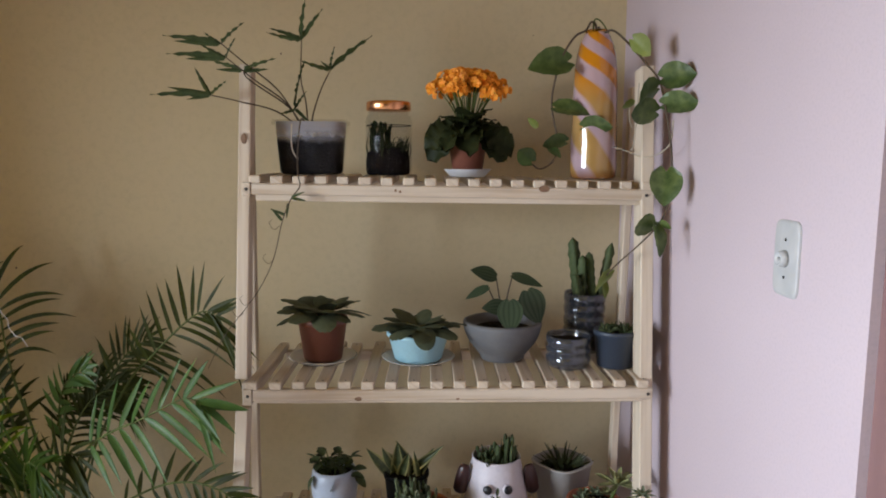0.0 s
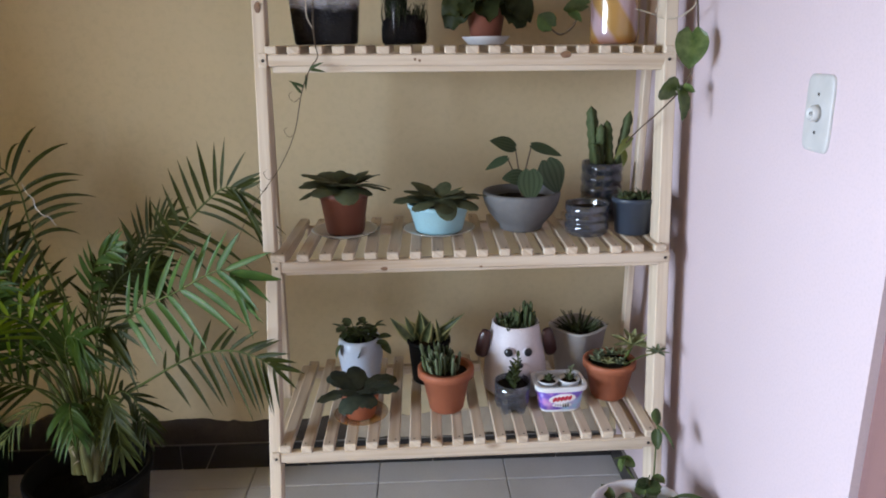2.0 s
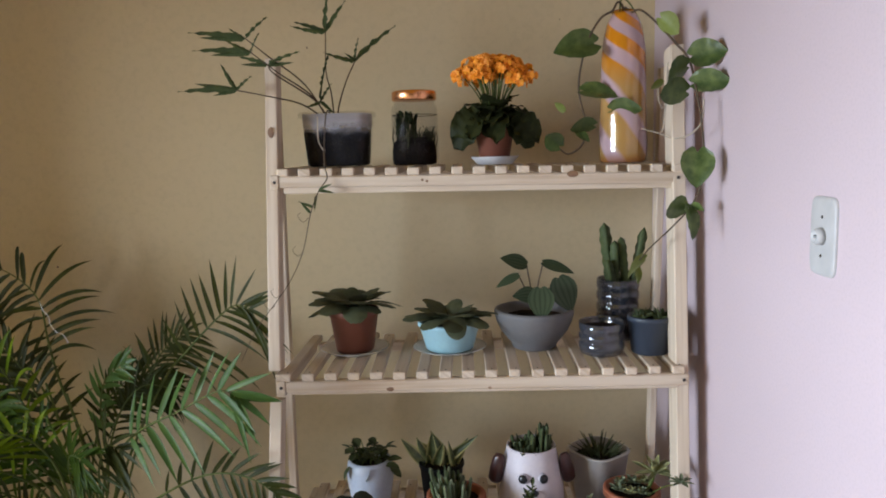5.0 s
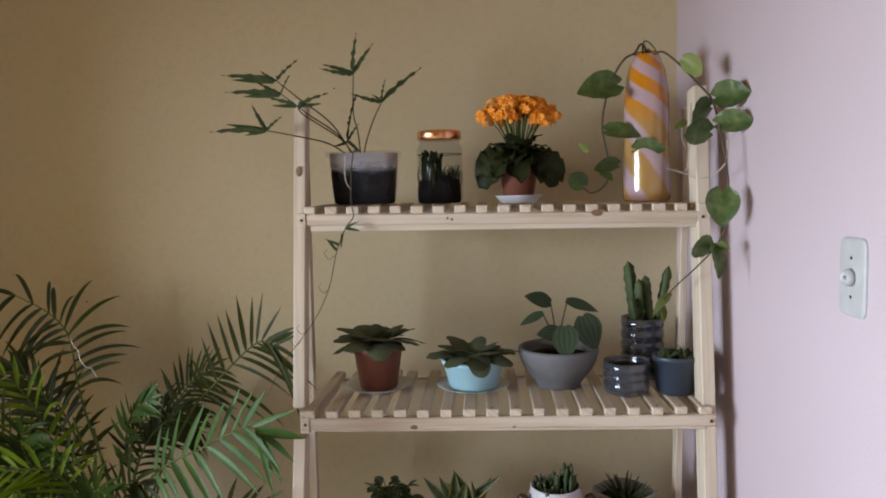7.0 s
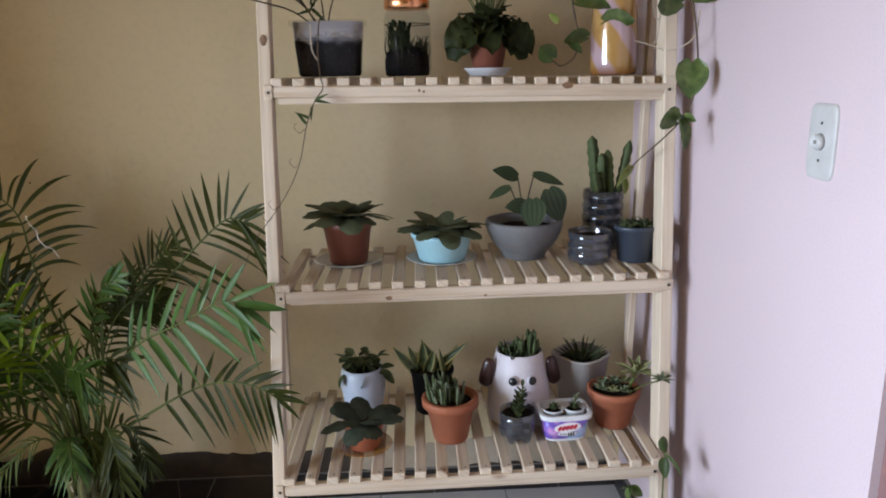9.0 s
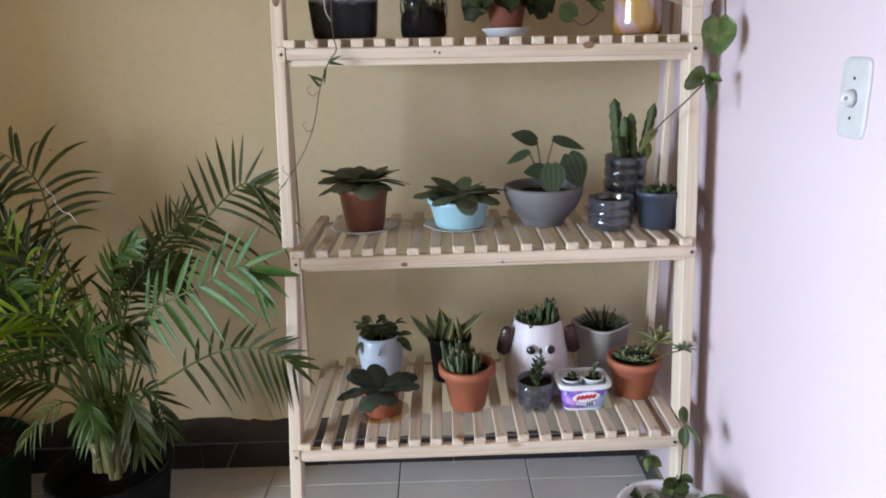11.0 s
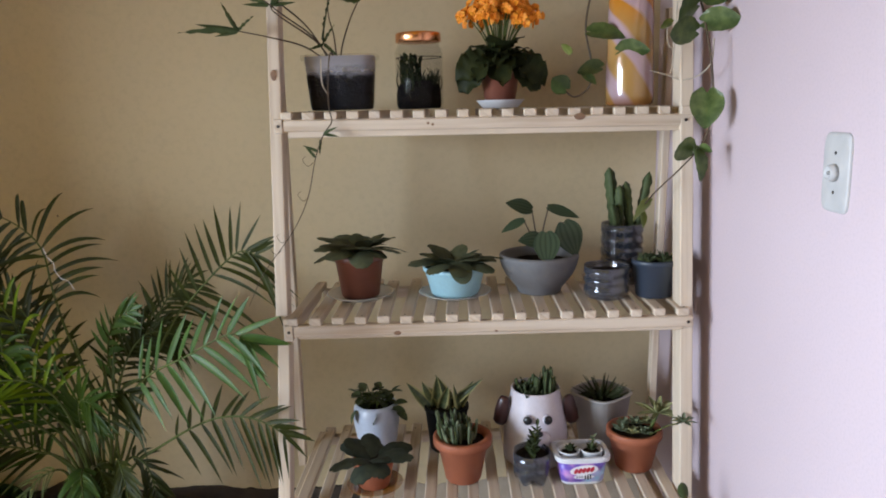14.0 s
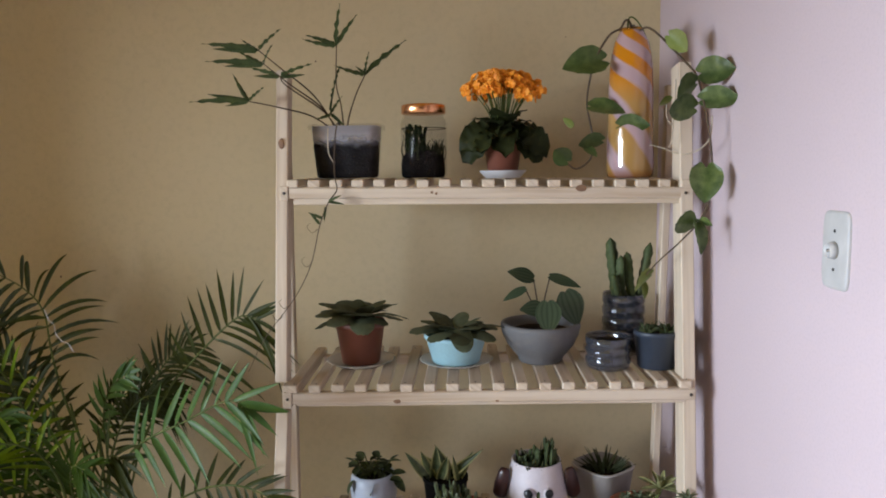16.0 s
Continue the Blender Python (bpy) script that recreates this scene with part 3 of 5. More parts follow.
def vase_material():
    m, ns, ls, b = material("swirled_art_glass")
    co = ns.new("ShaderNodeTexCoord")
    gr = ns.new("ShaderNodeTexGradient")
    gr.gradient_type = "RADIAL"
    ls.new(co.outputs["Object"], gr.inputs[0])
    sep = ns.new("ShaderNodeSeparateXYZ")
    ls.new(co.outputs["Object"], sep.inputs[0])
    def math2(op, a, v):
        n = ns.new("ShaderNodeMath")
        n.operation = op
        ls.new(a, n.inputs[0])
        if isinstance(v, (int, float)):
            n.inputs[1].default_value = v
        else:
            ls.new(v, n.inputs[1])
        return n.outputs[0]
    warp = math2("MULTIPLY", noise_of(ns, ls, 7, 2), 0.35)
    high = math2("MAXIMUM", math2("SUBTRACT", sep.outputs[2], 0.17), 0.0)
    wind = math2("ADD", math2("MULTIPLY", sep.outputs[2], 7.5), math2("MULTIPLY", math2("MULTIPLY", high, high), 34.0))
    ph = math2("ADD", math2("ADD", math2("MULTIPLY", gr.outputs["Fac"], 3.0), wind), warp)
    fr = math2("FRACT", ph, 0.0)

    def bands(stops):
        cr = ns.new("ShaderNodeValToRGB")
        e = cr.color_ramp.elements
        e[0].position, e[0].color = stops[0][0], (*stops[0][1], 1)
        e[1].position, e[1].color = stops[-1][0], (*stops[-1][1], 1)
        for p, c in stops[1:-1]:
            e.new(p).color = (*c, 1)
        ls.new(fr, cr.inputs[0])
        return cr.outputs[0]

    orange, lilac, honey = (0.82, 0.30, 0.015), (0.68, 0.48, 0.52), (0.62, 0.36, 0.12)
    upper = bands(((0.0, orange), (0.44, orange), (0.50, lilac), (0.93, lilac), (1.0, orange)))
    lower = bands(((0.0, honey), (0.50, honey), (0.58, lilac), (0.90, lilac), (1.0, honey)))
    pale = mixed(ns, ls, lower, upper, ramp(ns, ls, sep.outputs[2], 0.17, 0.24))
    pale = mixed(ns, ls, pale, (0.45, 0.16, 0.03), math2("MULTIPLY", ramp(ns, ls, sep.outputs[2], 0.022, 0.004), 0.7))
    ls.new(pale, b.inputs["Base Color"])
    b.inputs["Roughness"].default_value = 0.08
    b.inputs["Transmission Weight"].default_value = 0.35
    b.inputs["Coat Weight"].default_value = 1.0
    b.inputs["Coat Roughness"].default_value = 0.03
    return m


ART_GLASS = vase_material()
TOP_Z, MID_Z, LOW_Z = 1.3485, 0.9035, 0.4675


# ---- shared plant pieces ----
def leaf_on(parent, mat, base, direction, length, width, shape="oval", roll=0.0, cup=0.15, droop=0.2, wavy=0.0, name="leaf", seed=0.0, label=""):
    bm = leaf(length, width, shape, cup, droop, wavy=wavy, seed=seed)
    ob = part(name, bm, mat, parent, label)
    ob.matrix_basis = aim(base, direction, roll)
    return ob


def pot_with_soil(name, x, y, z, profile, mat, soil_r, soil_z, label, category="potted plant", n=40, power=2.0, squash=1.0, turn=0.0, group=""):
    t = thing(name, pose(x, y, z, 0, 0, turn), label, category, group)
    part("pot", lathe(profile, n, squash=squash, power=power), mat, t, smooth=True)
    s = part("soil", soil_disc(soil_r, soil_z, x * 9), SOIL, t)
    s.scale = (1, squash, 1)
    return t


def shade_auto(ob, angle=35):
    """Sharp edges where faces meet at more than an angle."""
    me = ob.data
    bm = bmesh.new()
    bm.from_mesh(me)
    for e in bm.edges:
        e.smooth = len(e.link_faces) == 2 and e.calc_face_angle(0) < radians(angle)
    bm.to_mesh(me)
    bm.free()
    return ob


def saucer(x, y, z, r, h, mat, label):
    ob = part("saucer", lathe([(r * 0.70, 0), (r * 0.74, 0.001), (r, h), (r + 0.001, h + 0.001), (r - 0.002, h + 0.0015), (r * 0.73, 0.0035), (0, 0.003)], 48), mat, smooth=True)
    ob.location = (x, y, z)
    return tagged(ob, label, "saucer", "saucers under the pots")


def rosette(parent, mat, centre, rings, shape="oval", cup=0.2, droop=0.15, seed=1, name="leaf", wavy=0.0, spin=0.0):
    """Rings of leaves: (count, length, width, rise in degrees, start radius)."""
    r = random.Random(seed)
    for count, length, width, rise, start in rings:
        off = r.uniform(0, 6.28) + spin
        for i in range(count):
            a = off + 2 * math.pi * (i + r.uniform(-0.22, 0.22)) / count
            e = radians(rise + r.uniform(-9, 9))
            k = r.uniform(0.85, 1.12)
            d = (math.cos(a) * math.cos(e), math.sin(a) * math.cos(e), math.sin(e))
            base = Vector(centre) + Vector((math.cos(a), math.sin(a), 0)) * start
            leaf_on(parent, mat, base, d, length * k, width * k, shape, r.uniform(-18, 18), cup, droop, wavy, name, r.uniform(0, 6))


def spikes(parent, mat, centre, count, length, radius, spread, seed=1, name="leaf", rise=(35, 88), thick=0.0035):
    """Fleshy pointed leaves, each a tapered bent tube."""
    r = random.Random(seed)
    for i in range(count):
        a, e = r.uniform(0, 6.28), radians(r.uniform(*rise))
        q = r.uniform(0, 1) ** 0.5 * radius
        b = Vector(centre) + Vector((q * math.cos(a), q * math.sin(a), 0))
        d = Vector((math.cos(a) * math.cos(e), math.sin(a) * math.cos(e), math.sin(e)))
        ln = length * r.uniform(0.6, 1.1)
        mid = b + d * ln * 0.5 + Vector((0, 0, -0.03 * ln))
        tip = b + d * ln + Vector((math.cos(a), math.sin(a), 0.4)) * spread * ln
        part(name, tube([b, mid, tip], thick * r.uniform(0.8, 1.2), thick * 0.15, 5, per=3), mat, parent, smooth=True)


def bumpy_column(parent, mat, base, tip, r, ribs=6, seed=0, name="stem"):
    """A ribbed cactus stem with little teeth along its ribs."""
    base, tip = Vector(base), Vector(tip)
    d = tip - base
    n, rows = ribs * 2, 12
    bm = bmesh.new()
    last = None
    q = Vector((0, 0, 1)).rotation_difference(d)
    for k in range(rows + 1):
        t = k / rows
        taper = (1 - max(0, (t - 0.8) / 0.2) ** 2) ** 0.5 if t > 0.8 else 0.85 + 0.15 * t / 0.8
        ring = []
        for i in range(n):
            a = 2 * math.pi * i / n + 0.3 * seed
            rr = r * max(taper, 0.05) * (1.15 if i % 2 == 0 else 0.70) * (1 + (0.20 if (k + i // 2) % 2 and i % 2 == 0 else -0.06))
            ring.append(bm.verts.new(base + q @ Vector((rr * math.cos(a), rr * math.sin(a), t * d.length))))
        if last:
            for i in range(n):
                bm.faces.new((last[i], last[(i + 1) % n], ring[(i + 1) % n], ring[i]))
        last = ring
    bm.faces.new(last)
    return part(name, bm, mat, parent, smooth=True)


# ---- top shelf ----
def rounded_tub(name, x, y, z, rb, rt, h, squash, mat, label, category, turn=0.0, power=4.5):
    t = thing(name, pose(x, y, z, 0, 0, turn), label, category)
    prof = [(rb * 0.92, 0), (rb * 0.98, 0.003), (rb, 0.010), (rt, h - 0.012), (rt + 0.007, h - 0.011), (rt + 0.008, h - 0.003), (rt + 0.006, h),
            (rt - 0.002, h), (rb - 0.002, 0.010), (rb * 0.9, 0.004), (0, 0.004)]
    shade_auto(part("tub", lathe(prof, 64, squash=squash, power=power), mat, t, smooth=True))
    return t


tub = rounded_tub("tub_planter", -0.322, 1.742, TOP_Z, 0.073, 0.081, 0.126, 0.72, MILKY, "milky clear plastic tub of dark soil with a climbing plant", "potted plant")
part("soil", lathe([(0.064, 0.0012), (0.0695, 0.004), (0.0712, 0.010), (0.0765, 0.080), (0.071, 0.088), (0.04, 0.084), (0, 0.087)], 48, squash=0.72, power=4.5, wobble=0.02), WET_SOIL, tub, "dark soil seen through the plastic")


def mist_material():
    """Droplets on the inside of the tub: thick under the lip, thinning out downwards in streaks."""
    m, ns, ls, b = material("misted_plastic")
    b.inputs["Base Color"].default_value = (0.55, 0.53, 0.57, 1)
    b.inputs["Roughness"].default_value = 0.5
    co = ns.new("ShaderNodeTexCoord")
    sep = ns.new("ShaderNodeSeparateXYZ")
    ls.new(co.outputs["Object"], sep.inputs[0])
    add = ns.new("ShaderNodeMath")
    add.operation = "MULTIPLY_ADD"
    ls.new(noise_of(ns, ls, 38, 4), add.inputs[0])
    add.inputs[1].default_value = 0.050
    ls.new(sep.outputs[2], add.inputs[2])
    mul = ns.new("ShaderNodeMath")
    mul.operation, mul.inputs[1].default_value = "MULTIPLY", 0.62
    ls.new(ramp(ns, ls, add.outputs[0], 0.098, 0.128), mul.inputs[0])
    t = ns.new("ShaderNodeBsdfTransparent")
    mix = ns.new("ShaderNodeMixShader")
    ls.new(mul.outputs[0], mix.inputs[0])
    ls.new(t.outputs[0], mix.inputs[1])
    ls.new(b.outputs[0], mix.inputs[2])
    ls.new(mix.outputs[0], ns["Material Output"].inputs[0])
    return m


part("condensation", lathe([(0.0757, 0.060), (0.0792, 0.122), (0.0784, 0.122), (0.0749, 0.060)], 48, squash=0.73, power=4.5), mist_material(), tub, "misted clear plastic above the soil", smooth=True)
T0 = Vector((0.322, -1.742, -TOP_Z))


def lobed_leaf(parent, at, arms, mat=LEAF_PASSION):
    """A leaf of narrow lobes that spread from one point: each arm is a direction and a length."""
    for k, (d, ln) in enumerate(arms):
        leaf_on(parent, mat, at, d, ln, ln * 0.085 + 0.004, "blade", 60 + 25 * (k % 3), 0.25, 0.1 if d[2] > 0.3 else 0.16, 0.30, "leaf_lobe", k)


CLIMBER = [
    [(-0.334, 1.742, 1.44), (-0.393, 1.735, 1.539), (-0.441, 1.605, 1.589), (-0.484, 1.585, 1.626)],
    [(-0.334, 1.742, 1.44), (-0.375, 1.72, 1.512), (-0.423, 1.605, 1.555), (-0.474, 1.585, 1.597)],
    [(-0.340, 1.740, 1.45), (-0.395, 1.70, 1.493), (-0.456, 1.605, 1.508), (-0.510, 1.585, 1.519)],
    [(-0.329, 1.745, 1.44), (-0.336, 1.75, 1.520), (-0.346, 1.75, 1.571), (-0.343, 1.75, 1.662)],
    [(-0.325, 1.745, 1.45), (-0.318, 1.75, 1.495), (-0.298, 1.75, 1.551), (-0.276, 1.75, 1.594)],
    [(-0.335, 1.735, 1.45), (-0.372, 1.72, 1.505), (-0.430, 1.605, 1.552), (-0.445, 1.605, 1.573)],
]
for line in CLIMBER:
    part("stem", tube([Vector(p) + T0 for p in line], 0.0021, 0.0013, 6), STEM_BROWN, tub, smooth=True)
LOBES = [
    ((-0.484, 1.585, 1.626), [((-1, -0.1, 0.18), 0.115), ((-1, 0, 0.04), 0.095), ((-0.6, -0.2, 0.35), 0.04), ((0.85, -0.1, 0.85), 0.065)]),
    ((-0.474, 1.585, 1.597), [((-1, 0, 0.12), 0.12), ((-1, 0.1, -0.03), 0.085), ((-0.9, -0.2, 0.42), 0.06), ((0.4, -0.2, 0.9), 0.045)]),
    ((-0.510, 1.585, 1.519), [((-1, 0, 0.07), 0.122), ((-1, -0.2, 0.18), 0.085), ((-0.5, -0.1, 0.9), 0.065), ((0.6, 0, 0.6), 0.045), ((-0.95, 0, -0.18), 0.05)]),
    ((-0.343, 1.75, 1.662), [((0.05, 0, 1), 0.098), ((0.55, -0.1, 0.8), 0.085), ((-1, 0, 0.12), 0.08), ((-0.8, -0.2, 0.3), 0.075)]),
    ((-0.276, 1.75, 1.594), [((0.8, 0, 0.72), 0.125), ((0.12, -0.1, 1), 0.052), ((-1, 0, 0.22), 0.075), ((-0.6, -0.3, 0.5), 0.03)]),
    ((-0.445, 1.605, 1.573), [((-1, 0, 0.35), 0.07), ((-1, -0.1, 0.02), 0.055), ((1, 0, 0.03), 0.055), ((0.9, -0.1, 0.38), 0.075)]),
    ((-0.356, 1.72, 1.500), [((0.15, -0.2, 1), 0.11), ((0.5, -0.3, 0.75), 0.05), ((-0.7, -0.2, -0.3), 0.04), ((0.7, -0.3, -0.6), 0.05)]),
]
for at, arms in LOBES:
    lobed_leaf(tub, Vector(at) + T0, arms)
TENDRIL = [(-0.329, 1.73, 1.452), (-0.333, 1.665, 1.474), (-0.339, 1.645, 1.40), (-0.331, 1.600, 1.352), (-0.327, 1.596, 1.325), (-0.345, 1.588, 1.298), (-0.365, 1.586, 1.249),
           (-0.387, 1.582, 1.162), (-0.425, 1.575, 1.088), (-0.487, 1.55, 1.005), (-0.521, 1.53, 0.935)]
part("tendril", tube([Vector(p) + T0 for p in TENDRIL], 0.0019, 0.0007, 6), STEM_BROWN, tub, "thin stem trailing down past the shelves", smooth=True)
part("tendril", tube([Vector(p) + T0 for p in ((-0.353, 1.655, 1.462), (-0.352, 1.648, 1.41), (-0.340, 1.648, 1.385), (-0.338, 1.642, 1.39))], 0.0016, 0.0010, 6), STEM_PALE, tub, smooth=True)
for p, d in (((-0.345, 1.588, 1.300), (1, -0.1, -0.15)), ((-0.345, 1.588, 1.300), (0.7, -0.2, 0.35)), ((-0.358, 1.588, 1.262), (-0.8, -0.1, 0.4)), ((-0.366, 1.588, 1.25), (-0.5, -0.1, 0.7)), ((-0.35, 1.588, 1.29), (-0.2, -0.1, -1))):
    leaf_on(tub, LEAF_PASSION, Vector(p) + T0, d, 0.036, 0.007, "blade", 70, 0.2, 0.1, 0.05, "leaf_lobe")
for p in ((-0.37, 1.585, 1.24), (-0.385, 1.583, 1.165), (-0.435, 1.57, 1.075), (-0.45, 1.565, 1.05)):
    q = Vector(p) + T0
    part("tendril", tube([q, q + Vector((-0.012, -0.004, -0.008)), q + Vector((-0.022, -0.006, 0.006)), q + Vector((-0.014, -0.008, 0.014))], 0.0008, 0.0004, 5, per=4), STEM_BROWN, tub)

jar = thing("glass_jar", pose(-0.140, 1.745, TOP_Z), "clear glass jar terrarium with a copper lid and dark plants", "jar")
part("glass", lathe([(0.050, 0), (0.053, 0.004), (0.056, 0.014), (0.056, 0.128), (0.053, 0.138), (0.0495, 0.143), (0.0495, 0.160),
                     (0.0475, 0.160), (0.0475, 0.143), (0.051, 0.137), (0.0535, 0.127), (0.0535, 0.016), (0.049, 0.007), (0, 0.006)], 48), JAR_GLASS, jar, smooth=True)
part("lid", lathe([(0.0515, 0.152), (0.0525, 0.153), (0.0525, 0.169), (0.0512, 0.172), (0.048, 0.1735), (0, 0.1735)], 48), COPPER, jar, "polished copper screw lid", smooth=True)
part("soil", lathe([(0.046, 0.0012), (0.0515, 0.005), (0.0530, 0.015), (0.0528, 0.036), (0.0500, 0.052), (0.038, 0.066), (0.02, 0.060), (0, 0.064)], 32, wobble=0.10), WET_SOIL, jar)
part("tide_mark", ring_of(0.0526, 0.0008, 0.1175), WET_SOIL, jar, "dark tide mark under the shoulder", smooth=True)
rj = random.Random(9)
for i in range(150):
    a, q = rj.uniform(0, 6.28), rj.uniform(0.020, 0.050)
    left = math.cos(a) < -0.1
    h = rj.uniform(0.030, 0.078) if left else rj.uniform(0.015, 0.052)
    b = Vector((q * math.cos(a), q * math.sin(a), 0.042))
    e = b + Vector((rj.uniform(-0.020, 0.020), rj.uniform(-0.012, 0.012), h))
    e.x, e.y = (v * min(1.0, 0.050 / max(1e-6, math.hypot(e.x, e.y))) for v in (e.x, e.y))
    part("twig", tube([b, (b + e) / 2 + Vector((rj.uniform(-0.006, 0.006), 0, 0)), e], 0.0026 if left else 0.0017, 0.0008, 5, per=3), LEAF_DARK, jar)
for i in range(60):
    a = rj.uniform(1.6, 4.9)
    leaf_on(jar, LEAF_DARK, (0.034 * math.cos(a), 0.03 * math.sin(a), 0.052 + 0.0010 * i), (math.cos(a) * 0.3, rj.uniform(-0.5, 0.5), 0.7), 0.022, 0.012, "oval", rj.uniform(-40, 40))

saucer(0.048, 1.742, TOP_Z, 0.056, 0.017, WHITE_PLASTIC, "white plastic saucer under the orange flowering plant")
kalanchoe = pot_with_soil("flowering_plant", 0.048, 1.742, TOP_Z + 0.0035, pot_profile(0.034, 0.046, 0.088), RED_BROWN, 0.043, 0.078, "orange kalanchoe in a red-brown plastic pot on a saucer")
rosette(kalanchoe, LEAF_DARK, (0, 0, 0.112), [(7, 0.070, 0.066, 0, 0.016), (6, 0.070, 0.058, 22, 0.012), (7, 0.058, 0.048, 48, 0.008), (5, 0.055, 0.040, 70, 0.004)], "round", 0.12, 0.85, 5, wavy=0.15)
for i, (dx, dz) in enumerate(((-0.082, -0.02), (0.085, 0.004), (-0.07, 0.03), (0.072, -0.018))):
    leaf_on(kalanchoe, LEAF_DARK, (dx * 0.5, -0.03, 0.108 + dz * 0.3), (dx * 6, -0.3, -0.35 + dz * 4), 0.074, 0.066, "round", 50 * (1 if dx > 0 else -1), 0.1, 0.6, 0.14, "leaf", i)


def blossom():
    bm = bmesh.new()
    for i in range(5):
        a = 2 * math.pi * i / 5
        leaf(0.0095, 0.0095, "round", 0.25, 0.1, bm, Matrix.Rotation(a, 4, "Z") @ Matrix.Translation((0.0008, 0, 0)) @ Matrix.Rotation(radians(-18), 4, "Y"), 4)
    return bm


first = None
rk = random.Random(12)
heads = []
for i in range(30):
    a = 2.4 * i + rk.uniform(-0.2, 0.2)
    q = 0.083 * ((i + 0.5) / 30) ** 0.5
    heads.append((q * math.cos(a), 0.8 * q * math.sin(a), 0.233 + rk.uniform(-0.008, 0.008) - 5.0 * q * q))
heads += [(0.052, -0.03, 0.188), (-0.03, -0.055, 0.20)]
for hx, hy, hz in heads:
    part("stem", tube([(hx * 0.2, hy * 0.2, 0.09), (hx * 0.45, hy * 0.45, 0.15), (hx * 0.9, hy * 0.9, hz - 0.006)], 0.0018, 0.0012, 5, per=4), STEM_GREEN, kalanchoe, smooth=True)
    for j in range(15):
        u, v = rk.uniform(0, 6.28), rk.uniform(0.0, 1.0)
        d = Vector((math.cos(u) * v ** 0.5, math.sin(u) * v ** 0.5, rk.uniform(-0.15, 0.9))).normalized()
        p = Vector((hx, hy, hz)) + Vector((d.x * 0.022, d.y * 0.022, d.z * 0.020 - 0.006))
        rot = Vector((0, 0, 1)).rotation_difference((d + Vector((-0.1, -0.55, 0.1))).normalized()).to_matrix().to_4x4()
        if first is None:
            first = part("blossom", blossom(), PETAL, kalanchoe, "small orange four-petalled blossom")
            ob = first
        else:
            ob = new("blossom", first.data)
            ob.parent = kalanchoe
        ob.matrix_basis = Matrix.Translation(p) @ rot @ Matrix.Rotation(rk.uniform(0, 6), 4, "Z")

vase = thing("art_glass_vase", pose(0.352, 1.752, TOP_Z), "tall orange and pink swirled glass vase holding pothos cuttings", "vase")
part("mouth_ring", ring_of(0.0255, 0.0032, 0.345), AMBER, vase, smooth=True)
part("body", lathe([(0.051, 0), (0.055, 0.006), (0.0560, 0.03), (0.0545, 0.09), (0.0525, 0.16), (0.0520, 0.215), (0.0505, 0.255), (0.0460, 0.290), (0.0390, 0.318), (0.0290, 0.338),
                    (0.0265, 0.343), (0.0235, 0.341), (0.027, 0.330), (0.0425, 0.285), (0.0490, 0.215), (0.0515, 0.09), (0.051, 0.02), (0, 0.018)], 56), ART_GLASS, vase, smooth=True)

pothos = thing("pothos_vine", pose(0, 0, 0), "trailing green pothos vine hanging from the glass vase", "plant")


def vine(pts, r0, r1, mat=STEM_BROWN, name="vine"):
    return part(name, tube(pts, r0, r1, 6), mat, pothos, smooth=True)


vine([(0.352, 1.752, 1.62), (0.350, 1.750, 1.70), (0.336, 1.742, 1.714), (0.322, 1.735, 1.694), (0.295, 1.725, 1.678), (0.267, 1.72, 1.635), (0.251, 1.72, 1.584), (0.243, 1.72, 1.519), (0.258, 1.72, 1.441), (0.252, 1.72, 1.395),
      (0.219, 1.715, 1.372), (0.192, 1.71, 1.388)], 0.0028, 0.0020)
vine([(0.356, 1.752, 1.62), (0.354, 1.750, 1.70), (0.362, 1.735, 1.688), (0.376, 1.70, 1.688), (0.395, 1.66, 1.660), (0.427, 1.60, 1.60), (0.444, 1.56, 1.559), (0.452, 1.53, 1.487), (0.458, 1.515, 1.429), (0.462, 1.508, 1.359),
      (0.459, 1.508, 1.312), (0.440, 1.512, 1.262), (0.405, 1.53, 1.215), (0.383, 1.62, 1.159), (0.376, 1.72, 1.105)], 0.0028, 0.0016)
vine([(0.345, 1.75, 1.65), (0.343, 1.745, 1.716), (0.362, 1.742, 1.712), (0.388, 1.74, 1.665), (0.395, 1.738, 1.63)], 0.0022, 0.0012, STEM_GREEN)
vine([(0.463, 1.52, 1.476), (0.462, 1.53, 1.43), (0.449, 1.57, 1.406), (0.431, 1.62, 1.400), (0.406, 1.64, 1.412), (0.374, 1.66, 1.424)], 0.0017, 0.0009, STEM_PALE, "aerial_root")
vine([(0.412, 1.60, 1.56), (0.410, 1.60, 1.50), (0.408, 1.61, 1.43), (0.406, 1.62, 1.415)], 0.0015, 0.0012, STEM_PALE, "aerial_root")
vine([(0.392, 1.60, 1.51), (0.394, 1.60, 1.48), (0.403, 1.60, 1.465), (0.41, 1.60, 1.47)], 0.0013, 0.001, STEM_PALE, "aerial_root")
